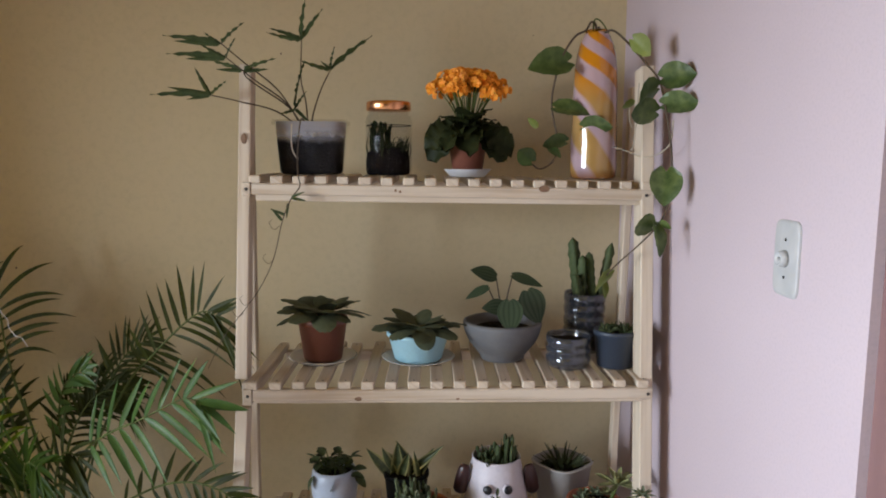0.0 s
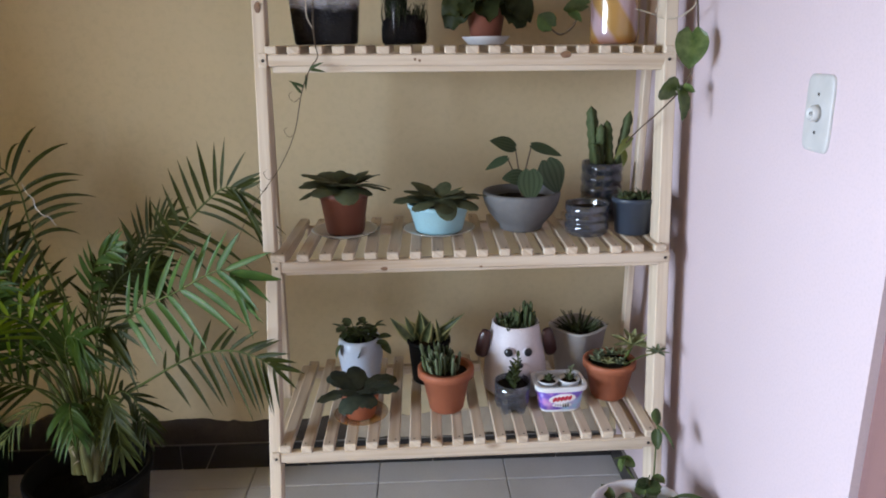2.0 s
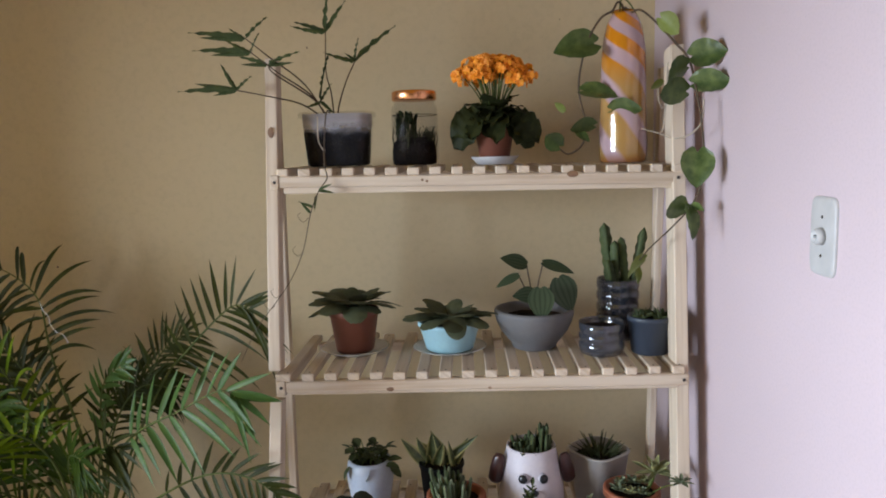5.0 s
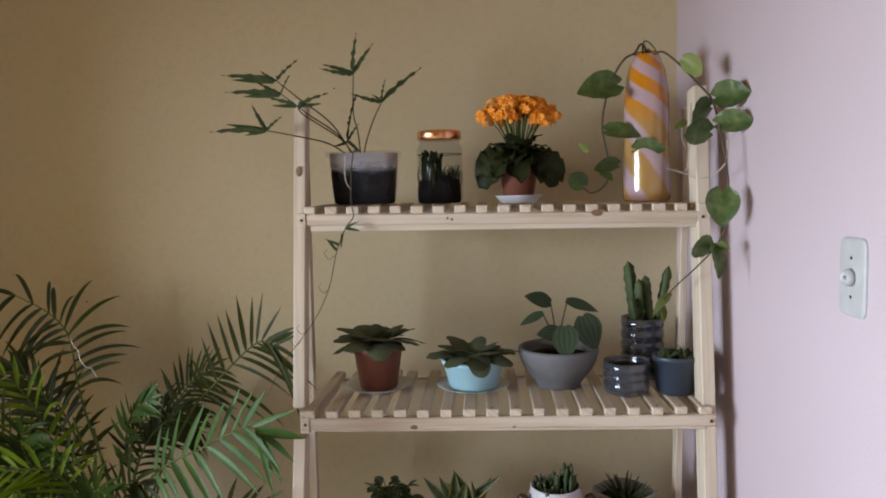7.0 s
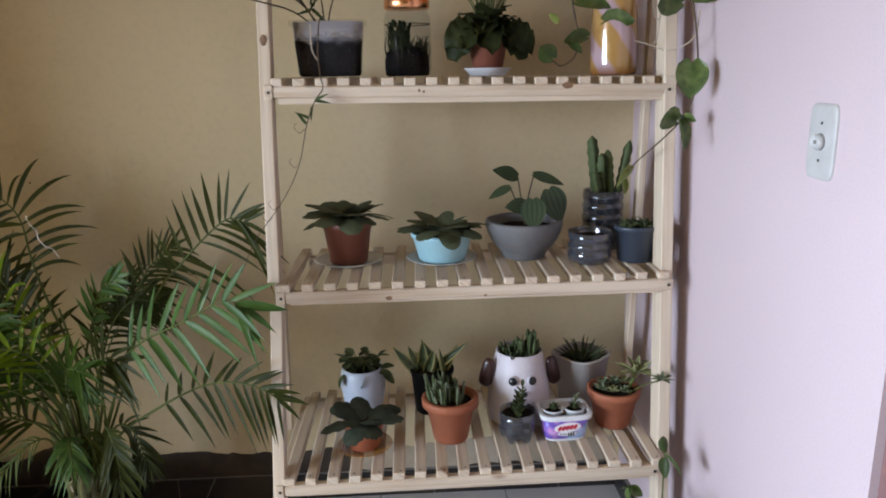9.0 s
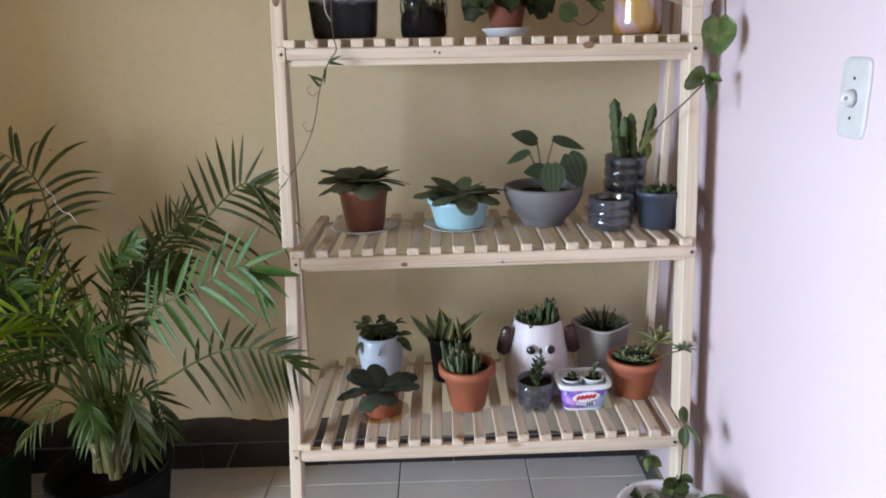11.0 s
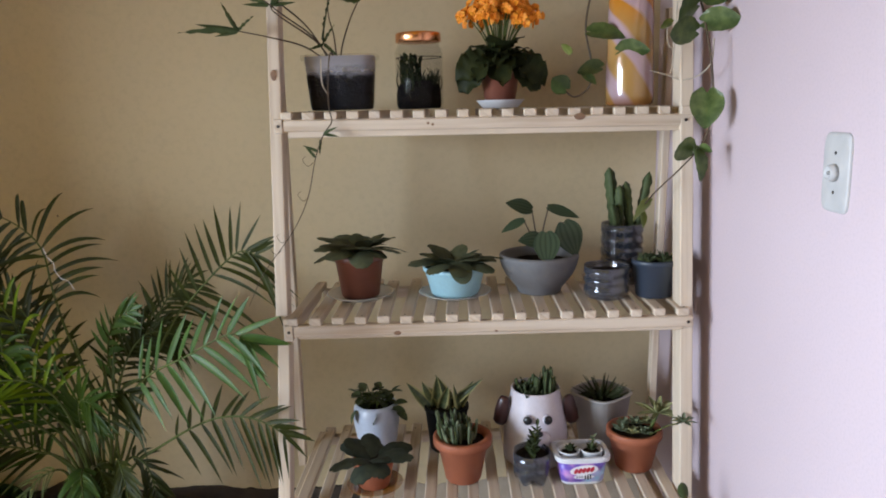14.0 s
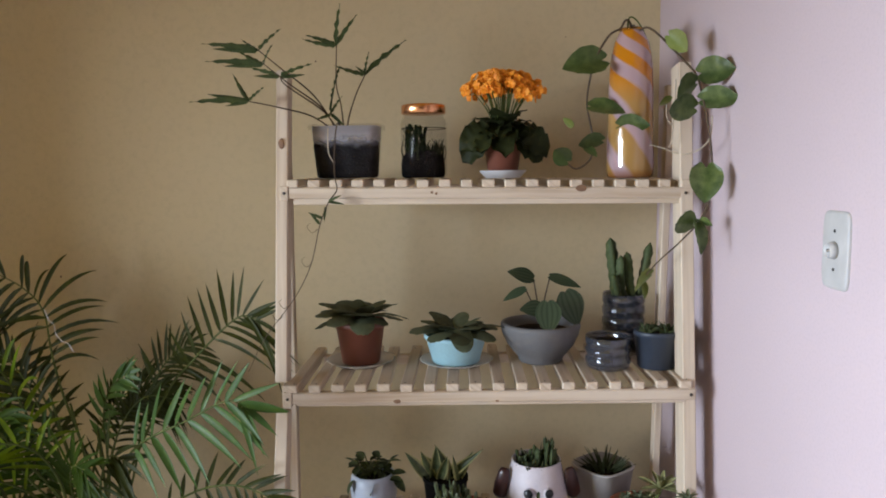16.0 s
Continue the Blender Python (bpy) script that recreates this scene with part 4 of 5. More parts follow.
POTHOS = [  # where the blade begins, its direction, length, width, roll, paler or not
    ((0.276, 1.715, 1.620), (-1.0, -0.2, -0.12), 0.108, 0.092, -62, 0), ((0.252, 1.712, 1.515), (1.0, -0.25, -0.10), 0.092, 0.062, 48, 0), ((0.318, 1.708, 1.470), (1.0, -0.3, 0.06), 0.078, 0.062, -58, 1),
    ((0.275, 1.712, 1.436), (-1.0, -0.25, -0.06), 0.072, 0.05, 58, 1), ((0.196, 1.706, 1.390), (-0.75, -0.2, 0.62), 0.052, 0.056, 70, 0), ((0.206, 1.71, 1.470), (-0.6, -0.1, 0.7), 0.034, 0.022, 50, 2),
    ((0.240, 1.715, 1.420), (0.7, -0.4, -0.5), 0.04, 0.03, 40, 0),
    ((0.402, 1.62, 1.655), (0.62, -0.35, -0.62), 0.064, 0.054, -72, 2), ((0.447, 1.545, 1.565), (0.85, -0.35, 0.14), 0.078, 0.072, -66, 1), ((0.436, 1.55, 1.545), (-0.75, -0.35, -0.40), 0.078, 0.072, 62, 0),
    ((0.435, 1.55, 1.495), (-1.0, -0.25, -0.05), 0.075, 0.070, 70, 0), ((0.449, 1.535, 1.510), (0.9, -0.4, 0.05), 0.085, 0.066, -55, 0), ((0.395, 1.58, 1.515), (-0.9, -0.2, -0.25), 0.035, 0.028, 50, 2),
    ((0.447, 1.503, 1.370), (-0.12, -0.35, -1.0), 0.084, 0.080, -8, 1), ((0.424, 1.508, 1.254), (-0.85, -0.35, 0.14), 0.058, 0.066, 64, 0), ((0.430, 1.503, 1.256), (0.22, -0.35, -1.0), 0.076, 0.056, -8, 1),
    ((0.440, 1.505, 1.26), (0.5, -0.4, -0.1), 0.03, 0.03, -50, 0), ((0.392, 1.700, 1.120), (-0.75, -0.40, -0.42), 0.080, 0.062, 58, 2), ((0.378, 1.715, 1.10), (0.15, -0.3, -0.9), 0.045, 0.03, -10, 2),
]
for p, d, ln, w, roll, pale in POTHOS:
    leaf_on(pothos, (LEAF_POTHOS, LEAF_POTHOS, LEAF_LIME)[pale], p, d, 0.86 * ln, 0.84 * w, "heart", roll, 0.14, 0.18, 0.02, "leaf", p[0] * 40)

# ---- middle shelf ----
SAUCER_CLEAR = film_material("clear_plastic_saucer", (0.75, 0.72, 0.68), 0.45, 0.15)
saucer(-0.302, 1.724, MID_Z, 0.082, 0.012, SAUCER_CLEAR, "clear shallow plastic saucer under a red-brown pot")
violet = pot_with_soil("african_violet", -0.302, 1.726, MID_Z + 0.0035, pot_profile(0.046, 0.058, 0.104, 0.003, 0.016), RED_BROWN, 0.054, 0.092, "bushy african violet in a red-brown plastic pot", group="african violets on the rack")
rosette(violet, LEAF_VIOLET, (0, 0, 0.110), [(10, 0.066, 0.052, 42, 0.024), (9, 0.064, 0.050, 60, 0.018), (7, 0.050, 0.042, 70, 0.010)], "spoon", -0.10, 0.95, 25, wavy=0.03)
saucer(-0.070, 1.722, MID_Z, 0.088, 0.010, SAUCER_CLEAR, "clear shallow plastic saucer under a pale blue pot")
violet2 = pot_with_soil("african_violet", -0.070, 1.722, MID_Z + 0.0035, pot_profile(0.058, 0.073, 0.070, 0.0040, 0.010), PALE_BLUE, 0.069, 0.060, "african violet in a low pale blue plastic pot", group="african violets on the rack")
rosette(violet2, LEAF_VIOLET, (0, 0, 0.072), [(10, 0.070, 0.054, 42, 0.022), (8, 0.064, 0.048, 60, 0.016), (6, 0.046, 0.040, 70, 0.009)], "spoon", -0.10, 0.95, 37, wavy=0.03)
leaf_on(violet2, LEAF_VIOLET, (0.006, -0.015, 0.088), (0.12, -0.80, 0.28), 0.080, 0.054, "spoon", 0, -0.10, 0.85)

bowl = pot_with_soil("peperomia_bowl", 0.136, 1.733, MID_Z, [(0.049, 0), (0.053, 0.003), (0.055, 0.012), (0.066, 0.025), (0.081, 0.044), (0.0915, 0.066), (0.0960, 0.084), (0.0965, 0.091), (0.0945, 0.0955), (0.089, 0.0965), (0.083, 0.094), (0.079, 0.084), (0.068, 0.070), (0, 0.068)],
                     GREY_CLAY, 0.076, 0.076, "striped peperomia in a round grey cement bowl")
B0 = Vector((-0.138, -1.762, -MID_Z))
PEP = [((0.120, 1.752, 1.108), (-0.8, -0.15, 0.28), 0.066, 0.048, -45), ((0.160, 1.752, 1.112), (0.95, -0.25, -0.28), 0.078, 0.036, 35), ((0.100, 1.745, 1.084), (-0.95, -0.2, -0.42), 0.062, 0.030, -30),
       ((0.142, 1.722, 1.040), (-0.98, -0.35, 0.05), 0.062, 0.044, -55), ((0.146, 1.685, 1.062), (0.02, -0.22, -0.97), 0.076, 0.062, 4), ((0.194, 1.735, 1.076), (0.36, -0.12, -0.9), 0.088, 0.070, 58)]


def striped_leaf_material():
    """Dark bands from stalk to tip on a lighter silvery green."""
    m, ns, ls, b = material("watermelon_striped_leaf")
    uv = ns.new("ShaderNodeUVMap")
    sep = ns.new("ShaderNodeSeparateXYZ")
    ls.new(uv.outputs[0], sep.inputs[0])
    mul = ns.new("ShaderNodeMath")
    mul.operation, mul.inputs[1].default_value = "MULTIPLY", 31.0
    sn = ns.new("ShaderNodeMath")
    sn.operation = "SINE"
    ls.new(sep.outputs[1], mul.inputs[0])
    ls.new(mul.outputs[0], sn.inputs[0])
    col = mixed(ns, ls, (0.048, 0.066, 0.034), (0.026, 0.042, 0.018), ramp(ns, ls, sn.outputs[0], -0.3, 0.9))
    ls.new(col, b.inputs["Base Color"])
    b.inputs["Roughness"].default_value = 0.5
    b.inputs["Specular IOR Level"].default_value = 0.25
    return m


LEAF_STRIPE = striped_leaf_material()
for p, d, ln, w, roll in PEP:
    q = Vector(p) + B0
    part("stalk", tube([(0.005, -0.005, 0.07), (q.x * 0.35, q.y * 0.4, 0.07 + (q.z - 0.07) * 0.5), tuple(q)], 0.0022, 0.0016, 6), STEM_BROWN, bowl, smooth=True)
    leaf_on(bowl, LEAF_STRIPE, q, d, ln, w, "ovate", roll, 0.03, 0.08)
part("stalk", tube([(0.005, -0.005, 0.07), (0.018, -0.01, 0.12), (0.03, -0.02, 0.145), (0.045, -0.03, 0.15)], 0.0018, 0.001, 6), STEM_BROWN, bowl, smooth=True)


def cut_bottle(name, x, y, z, r, h, fill, label, rings=3, turn=0.0, lobes=0.0):
    """The ribbed lower end of a cut drinks bottle, filled with soil."""
    t = thing(name, pose(x, y, z, 0, 0, turn), label, "potted plant")
    prof = [(r * 0.80, 0), (r * 0.92, 0.004), (r, 0.016)]
    for k in range(rings):
        zc = 0.022 + (h - 0.035) * (k + 0.5) / rings
        prof += [(r, zc - 0.006), (r * 0.93, zc - 0.001), (r * 0.93, zc + 0.002), (r, zc + 0.007)]
    prof += [(r * 0.985, h), (r * 0.97, h), (r * 0.955, h - 0.004), (r * 0.90, 0.012), (0, 0.008)]
    part("bottle", lathe(prof, 40, wobble=0.025), PET, t, "clear plastic with moulded ribs", smooth=True)
    part("soil", lathe([(r * 0.85, 0.010), (r * 0.905, 0.02), (r * 0.905, fill - 0.004), (r * 0.86, fill), (r * 0.4, fill - 0.004), (0, fill - 0.001)], 30, wobble=0.02), SOIL, t, smooth=False)
    for ob in t.children:
        for v in ob.data.vertices:
            f = lobes * max(0.0, 1 - v.co.z / 0.034) * (0.5 - 0.5 * math.cos(5 * math.atan2(v.co.y, v.co.x)))
            v.co.x, v.co.y, v.co.z = v.co.x * (1 - f), v.co.y * (1 - f), v.co.z + 0.03 * f
    return tagged(t, group="cut bottles on the rack")


cut_bottle("cut_bottle_planter", 0.286, 1.664, MID_Z, 0.053, 0.076, 0.062, "empty-looking cut plastic bottle filled with dark soil", 2, 20)
carrion = cut_bottle("carrion_cactus", 0.352, 1.800, MID_Z, 0.053, 0.152, 0.142, "upright carrion cactus in a tall cut plastic bottle", 4)
C0 = Vector((-0.352, -1.812, -MID_Z))
for i, (b, e, r) in enumerate((((0.335, 1.81, 1.03), (0.315, 1.80, 1.196), 0.0120), ((0.345, 1.80, 1.03), (0.339, 1.79, 1.153), 0.0110), ((0.372, 1.81, 1.03), (0.356, 1.80, 1.160), 0.0130),
                               ((0.385, 1.81, 1.03), (0.417, 1.81, 1.182), 0.0100), ((0.338, 1.79, 1.03), (0.318, 1.775, 1.108), 0.0095))):
    bumpy_column(carrion, CACTUS, Vector(b) + C0, Vector(e) + C0, r, 4, i)
navy = pot_with_soil("succulent_pot", 0.398, 1.664, MID_Z, pot_profile(0.043, 0.050, 0.088, 0.002, 0.012), NAVY, 0.047, 0.078, "low grey-green succulents in a navy plastic pot", squash=0.92)
for k, (dx, dy) in enumerate(((-0.024, -0.015), (0.018, -0.018), (0.0, 0.012), (0.03, 0.01), (-0.015, 0.02))):
    rosette(navy, SUCCULENT_DARK, (dx, dy, 0.080), [(7, 0.024, 0.010, 25, 0.002), (5, 0.018, 0.008, 60, 0.001)], "oval", 0.5, -0.2, 40 + k)
    spikes(navy, SUCCULENT_DARK, (dx, dy, 0.079), 5, 0.026, 0.012, 0.1, 60 + k)

# ---- bottom shelf ----
BLUE_WHITE = surface("bluish_white_glaze", (0.56, 0.62, 0.74), (0.52, 0.58, 0.69), 6, 120, 0.3, 0.08, 0.001)
white = pot_with_soil("jade_plant", -0.287, 1.780, LOW_Z, [(0.040, 0), (0.044, 0.003), (0.052, 0.035), (0.059, 0.080), (0.0605, 0.105), (0.057, 0.128), (0.053, 0.136), (0.050, 0.137), (0.049, 0.131), (0.052, 0.118), (0, 0.116)],
                      BLUE_WHITE, 0.051, 0.121, "green jade plant in a rounded bluish white ceramic pot")
rw = random.Random(7)
for i in range(26):
    a = rw.uniform(0, 6.28)
    q, h = rw.uniform(0.01, 0.045), rw.uniform(0.012, 0.048)
    tip = Vector((q * 1.15 * math.cos(a), q * math.sin(a), 0.124 + h))
    part("stem", tube([(q * 0.4 * math.cos(a), q * 0.4 * math.sin(a), 0.118), tuple(tip)], 0.002, 0.0014, 5, per=3), STEM_GREEN, white)
    for k in range(2):
        b = a + rw.uniform(-1.4, 1.4)
        leaf_on(white, SUCCULENT_DARK, tip, (math.cos(b), math.sin(b), rw.uniform(-0.1, 0.8)), 0.028, 0.021, "round", rw.uniform(-40, 40), 0.15, 0.2)
for p in (((-0.045, -0.035, 0.128), (-0.4, -0.4, -0.55)), ((0.012, -0.046, 0.130), (-0.35, -0.4, -0.5)), ((0.045, -0.03, 0.13), (0.9, -0.3, 0.02)), ((0.058, -0.03, 0.124), (0.6, -0.4, -0.35)), ((0.05, -0.02, 0.138), (0.8, -0.2, 0.3))):
    leaf_on(white, SUCCULENT_DARK, p[0], p[1], 0.036, 0.022, "oval", 20, 0.2, 0.2)

dish = saucer(-0.275, 1.600, LOW_Z, 0.066, 0.008, film_material("amber_dish_glass", (0.55, 0.24, 0.02), 0.58, 0.08), "amber glass dish under a small terracotta pot")
small = pot_with_soil("african_violet", -0.277, 1.600, LOW_Z + 0.0035, pot_profile(0.037, 0.048, 0.068, 0.002, 0.012), TERRACOTTA, 0.045, 0.060, "small dark african violet in a little terracotta-coloured pot", group="african violets on the rack")
rosette(small, LEAF_VIOLET_DARK, (0.0, -0.004, 0.062), [(7, 0.092, 0.058, 34, 0.008), (5, 0.070, 0.052, 52, 0.006)], "spoon", -0.10, 0.62, 44, wavy=0.05)

black = pot_with_soil("snake_plant", -0.102, 1.785, LOW_Z, pot_profile(0.046, 0.056, 0.122, 0.003, 0.012), BLACK_PLASTIC, 0.052, 0.108, "variegated snake plant in a black plastic pot")
for i, (d, ln, w, roll) in enumerate((((-0.62, -0.1, 0.78), 0.098, 0.030, 80), ((-0.35, -0.2, 0.95), 0.085, 0.028, 60), ((0.02, 0, 1), 0.092, 0.030, 85), ((0.30, -0.1, 0.95), 0.075, 0.026, 100), ((0.78, 0, 0.62), 0.135, 0.024, 75),
                                       ((-0.75, 0.1, 0.65), 0.09, 0.028, 90), ((0.1, -0.3, 0.95), 0.07, 0.026, 70), ((-0.5, 0.2, 0.85), 0.10, 0.026, 110), ((0.5, 0.2, 0.8), 0.08, 0.024, 60), ((-0.15, -0.25, 0.95), 0.08, 0.026, 95))):
    leaf_on(black, BANDED, (0.009 * i - 0.042, 0.006 * (i % 3) - 0.006, 0.108), d, ln, w, "blade", roll, 0.35, -0.1)

terra = pot_with_soil("cactus_pot", -0.062, 1.624, LOW_Z, pot_profile(0.043, 0.060, 0.112, 0.0105, 0.020, 0.004, 0.095), TERRACOTTA, 0.058, 0.098, "clump of knobbly cactus stems in a terracotta-coloured pot")
rt = random.Random(3)
for i in range(90):
    a, q = rt.uniform(0, 6.28), rt.uniform(0.0, 0.042)
    b = Vector((q * math.cos(a) - 0.012, q * math.sin(a), 0.094))
    h = rt.uniform(0.025, 0.070) * (1.1 if b.x < 0 else 0.9)
    e = b + Vector((math.cos(a) * 0.012 - 0.004, math.sin(a) * 0.01, h))
    bumpy_column(terra, SUCCULENT if i % 3 else CACTUS, b, e, rt.uniform(0.0023, 0.0036), 5, i)

DOG_GLAZE = surface("matt_white_ceramic", (0.64, 0.585, 0.62), (0.58, 0.52, 0.555), 6, 120, 0.5, 0.08, 0.001)
novelty = pot_with_soil("novelty_planter", 0.124, 1.722, LOW_Z, [(0.076, 0), (0.080, 0.004), (0.082, 0.03), (0.080, 0.075), (0.073, 0.125), (0.064, 0.165), (0.060, 0.180), (0.0605, 0.186), (0.058, 0.188), (0.055, 0.184), (0.058, 0.165), (0, 0.162)],
                        DOG_GLAZE, 0.057, 0.168, "white ceramic novelty planter with dark brown ear-shaped sides")
for s in (-1, 1):
    part("ear", lathe([(0.0, -0.040), (0.011, -0.039), (0.0175, -0.031), (0.0185, -0.005), (0.016, 0.024), (0.011, 0.036), (0.0, 0.039)], 20, squash=0.55), BROWN_EAR, novelty, "dark brown glazed ear", smooth=True).matrix_basis = pose(s * 0.085, -0.020, 0.136, 0, s * -13, s * 20)
    eye = part("eye", lathe([(0.0, 0.004), (0.009, 0.003), (0.0125, 0.0), (0.0125, -0.004), (0, -0.004)], 24), DOG_GLAZE, novelty, smooth=True)
    eye.matrix_basis = pose(s * 0.024 - 0.002, -0.0725, 0.130, 83, 0, s * 18)
    part("pupil", lathe([(0.0, 0.0080), (0.007, 0.007), (0.0108, 0.0045), (0.0108, 0.0025), (0, 0.0025)], 20), BLACK, eye, "black painted pupil", smooth=True)
part("nose", lathe([(0.0, 0.008), (0.007, 0.006), (0.0105, 0.0), (0, -0.003)], 20, squash=0.8), BLACK, novelty, smooth=True).matrix_basis = pose(0.0, -0.084, 0.098, 90, 0, 0)
part("muzzle", lathe([(0.0, 0.016), (0.014, 0.013), (0.026, 0.004), (0.030, -0.006), (0, -0.008)], 28, squash=0.75), DOG_GLAZE, novelty, smooth=True).matrix_basis = pose(0.0, -0.077, 0.082, 90, 0, 0)
spikes(novelty, SUCCULENT_DARK, (0.0, 0, 0.166), 44, 0.036, 0.046, 0.15, 5, "leaf", (40, 85), 0.0044)
rn = random.Random(11)
for i in range(34):
    q = Vector((rn.uniform(-0.042, 0.046), rn.uniform(-0.032, 0.03), 0.164))
    h = 0.026 + 0.034 * min(1.0, max(0.0, (q.x + 0.02) / 0.04)) * rn.uniform(0.6, 1.25) + rn.uniform(0, 0.012)
    bumpy_column(novelty, CACTUS if i % 3 else SUCCULENT_DARK, q, q + Vector((rn.uniform(-0.006, 0.014), rn.uniform(-0.01, 0.004), h)), rn.uniform(0.0032, 0.0048), 5, i)

grey = pot_with_soil("haworthia_pot", 0.303, 1.788, LOW_Z, pot_profile(0.050, 0.066, 0.142, 0.003, 0.004, 0.004, 0.118), CLAY_PALE, 0.062, 0.121, "spiky dark haworthia in a squarish pale grey pot", power=3.4, turn=38)
spikes(grey, SUCCULENT_DARK, (0, 0, 0.12), 50, 0.052, 0.022, 0.25, 8, "leaf", (20, 82), 0.0046)

small_bottle = cut_bottle("succulent_bottle", 0.102, 1.600, LOW_Z, 0.045, 0.078, 0.066, "small succulent in a cut clear plastic bottle base", 1, 18, 0.34)
rs = random.Random(14)
for i in range(8):
    a, q = rs.uniform(0, 6.28), rs.uniform(0.0, 0.026)
    b = Vector((q * math.cos(a), q * math.sin(a), 0.064))
    h = (0.066, 0.045, 0.034, 0.052, 0.030, 0.024, 0.040, 0.058)[i]
    tip = b + Vector((rs.uniform(-0.012, 0.014), 0, h))
    part("stem", tube([tuple(b), tuple((b + tip) / 2 + Vector((0.003, 0, 0))), tuple(tip)], 0.0028, 0.002, 6, per=3), STEM_GREEN, small_bottle, smooth=True)
    for k in range(9):
        t = (k + 1) / 9
        w = a + k * 2.4
        leaf_on(small_bottle, SUCCULENT_DARK, b + (tip - b) * t, (math.cos(w), math.sin(w), 0.6), 0.020, 0.009, "oval", 0, 0.4, -0.2)


def label_material():
    m, ns, ls, b = material("printed_violet_label")
    col = mixed(ns, ls, (0.17, 0.10, 0.48), (0.62, 0.30, 0.62), ramp(ns, ls, noise_of(ns, ls, 26, 2), 0.42, 0.62))
    col = mixed(ns, ls, col, (0.30, 0.52, 0.72), ramp(ns, ls, noise_of(ns, ls, 17, 2), 0.52, 0.68))
    ls.new(col, b.inputs["Base Color"])
    b.inputs["Roughness"].default_value = 0.35
    return m


spread = rounded_tub("spread_tub_planter", 0.218, 1.610, LOW_Z, 0.050, 0.058, 0.072, 0.78, WHITE_PLASTIC, "white printed plastic food tub holding two small succulent cups", "potted plant", 2, 5.0)


def tub_wrap(rb, rt, z0, z1, squash, power, out):
    """The printed band round the tub, just proud of its wall."""
    return lathe([(rb + out - 0.001, z0), (rb + out, z0 + 0.0003), (rt + out, z1 - 0.0003), (rt + out - 0.001, z1)], 64, squash=squash, power=power)


bm = tub_wrap(0.0505, 0.0568, 0.008, 0.057, 0.78, 5.0, 0.0008)
bmesh.ops.delete(bm, geom=[f for f in bm.faces if len(f.verts) > 4], context="FACES_ONLY")
part("printed_band", bm, label_material(), spread, "violet and blue printed band", smooth=True)
LABEL_GREY = plain("pale_grey_print", (0.42, 0.40, 0.46), 0.4)
LOGO_RED, LOGO_WHITE = plain("logo_red", (0.50, 0.03, 0.06), 0.4), plain("logo_white", (0.85, 0.82, 0.85), 0.4)
def print_patch(name, r, sq, dx, dz, out, mat, tilt):
    o = part(name, lathe([(r, 0), (r, 0.0006), (0, 0.0008)], 28, squash=sq), mat, spread)
    o.matrix_basis = pose(dx, -0.0445 - out - 0.12 * (dz - 0.03), dz, 97, 0, 0) @ Matrix.Rotation(radians(tilt), 4, "Z")


print_patch("logo_ground", 0.033, 0.40, 0.0, 0.0415, 0.0009, LOGO_WHITE, 6)
for dx, dz in ((-0.019, 0.0395), (-0.0095, 0.0405), (0.0, 0.0415), (0.0095, 0.0425), (0.019, 0.0435)):
    print_patch("logo_stroke", 0.0074, 0.55, dx, dz, 0.0019, LOGO_RED, 62)
print_patch("logo_ground", 0.024, 0.24, 0.0, 0.0235, 0.0009, LOGO_WHITE, 0)
for i, (dx, w, h) in enumerate(((-0.016, 0.004, 0.003), (-0.010, 0.004, 0.003), (-0.004, 0.004, 0.003), (0.003, 0.003, 0.006), (0.009, 0.0035, 0.0065), (0.015, 0.003, 0.005))):
    o = part("print_bar", box(-w / 2, -0.0006, -h, w / 2, 0.0006, h), BLACK if i > 2 else LABEL_GREY, spread)
    o.matrix_basis = pose(dx, -0.0456, 0.0240, -7, 0, 0)
for dx, seed in ((-0.027, 3), (0.026, 4)):
    cup = part("inner_cup", lathe(pot_profile(0.018, 0.026, 0.062, 0.001, 0.003, 0.0015, 0.055), 28), WHITE_PLASTIC, spread, "small white cup", smooth=True)
    cup.location = (dx, -0.003, 0.012)
    part("soil", soil_disc(0.0235, 0.055, seed, 20, 0.003), SOIL, cup)
    rosette(cup, SUCCULENT_DARK, (0.002, 0, 0.057), [(7, 0.018, 0.008, 30, 0.002), (6, 0.018, 0.007, 62, 0.001)], "oval", 0.4, -0.2, seed)
    if dx > 0:
        part("stem", tube([(0, 0, 0.055), (0.002, 0, 0.075), (0.004, 0, 0.09)], 0.0022, 0.0016, 6, per=3), STEM_GREEN, cup, smooth=True)
        for k in range(9):
            leaf_on(cup, SUCCULENT, (0.001 + 0.0003 * k, 0, 0.064 + 0.003 * k), (math.cos(k * 2.4), math.sin(k * 2.4), 0.5), 0.014, 0.006, "oval", 0, 0.4, -0.2)

terra2 = pot_with_soil("succulent_pot", 0.357, 1.655, LOW_Z, pot_profile(0.044, 0.061, 0.100, 0.006, 0.018, 0.004, 0.084), TERRACOTTA, 0.058, 0.088, "mixed succulents in a terracotta-coloured plastic pot")
rosette(terra2, SUCCULENT_YELLOW, (0.050, -0.020, 0.146), [(7, 0.050, 0.015, 4, 0.004), (6, 0.040, 0.013, 38, 0.003), (5, 0.026, 0.010, 65, 0.001)], "oval", 0.35, -0.10, 15)
part("stem", tube([(0.03, -0.02, 0.088), (0.056, -0.07, 0.135), (0.076, -0.128, 0.172)], 0.0018, 0.0012, 8, per=4), STEM_GREEN, terra2, smooth=True)
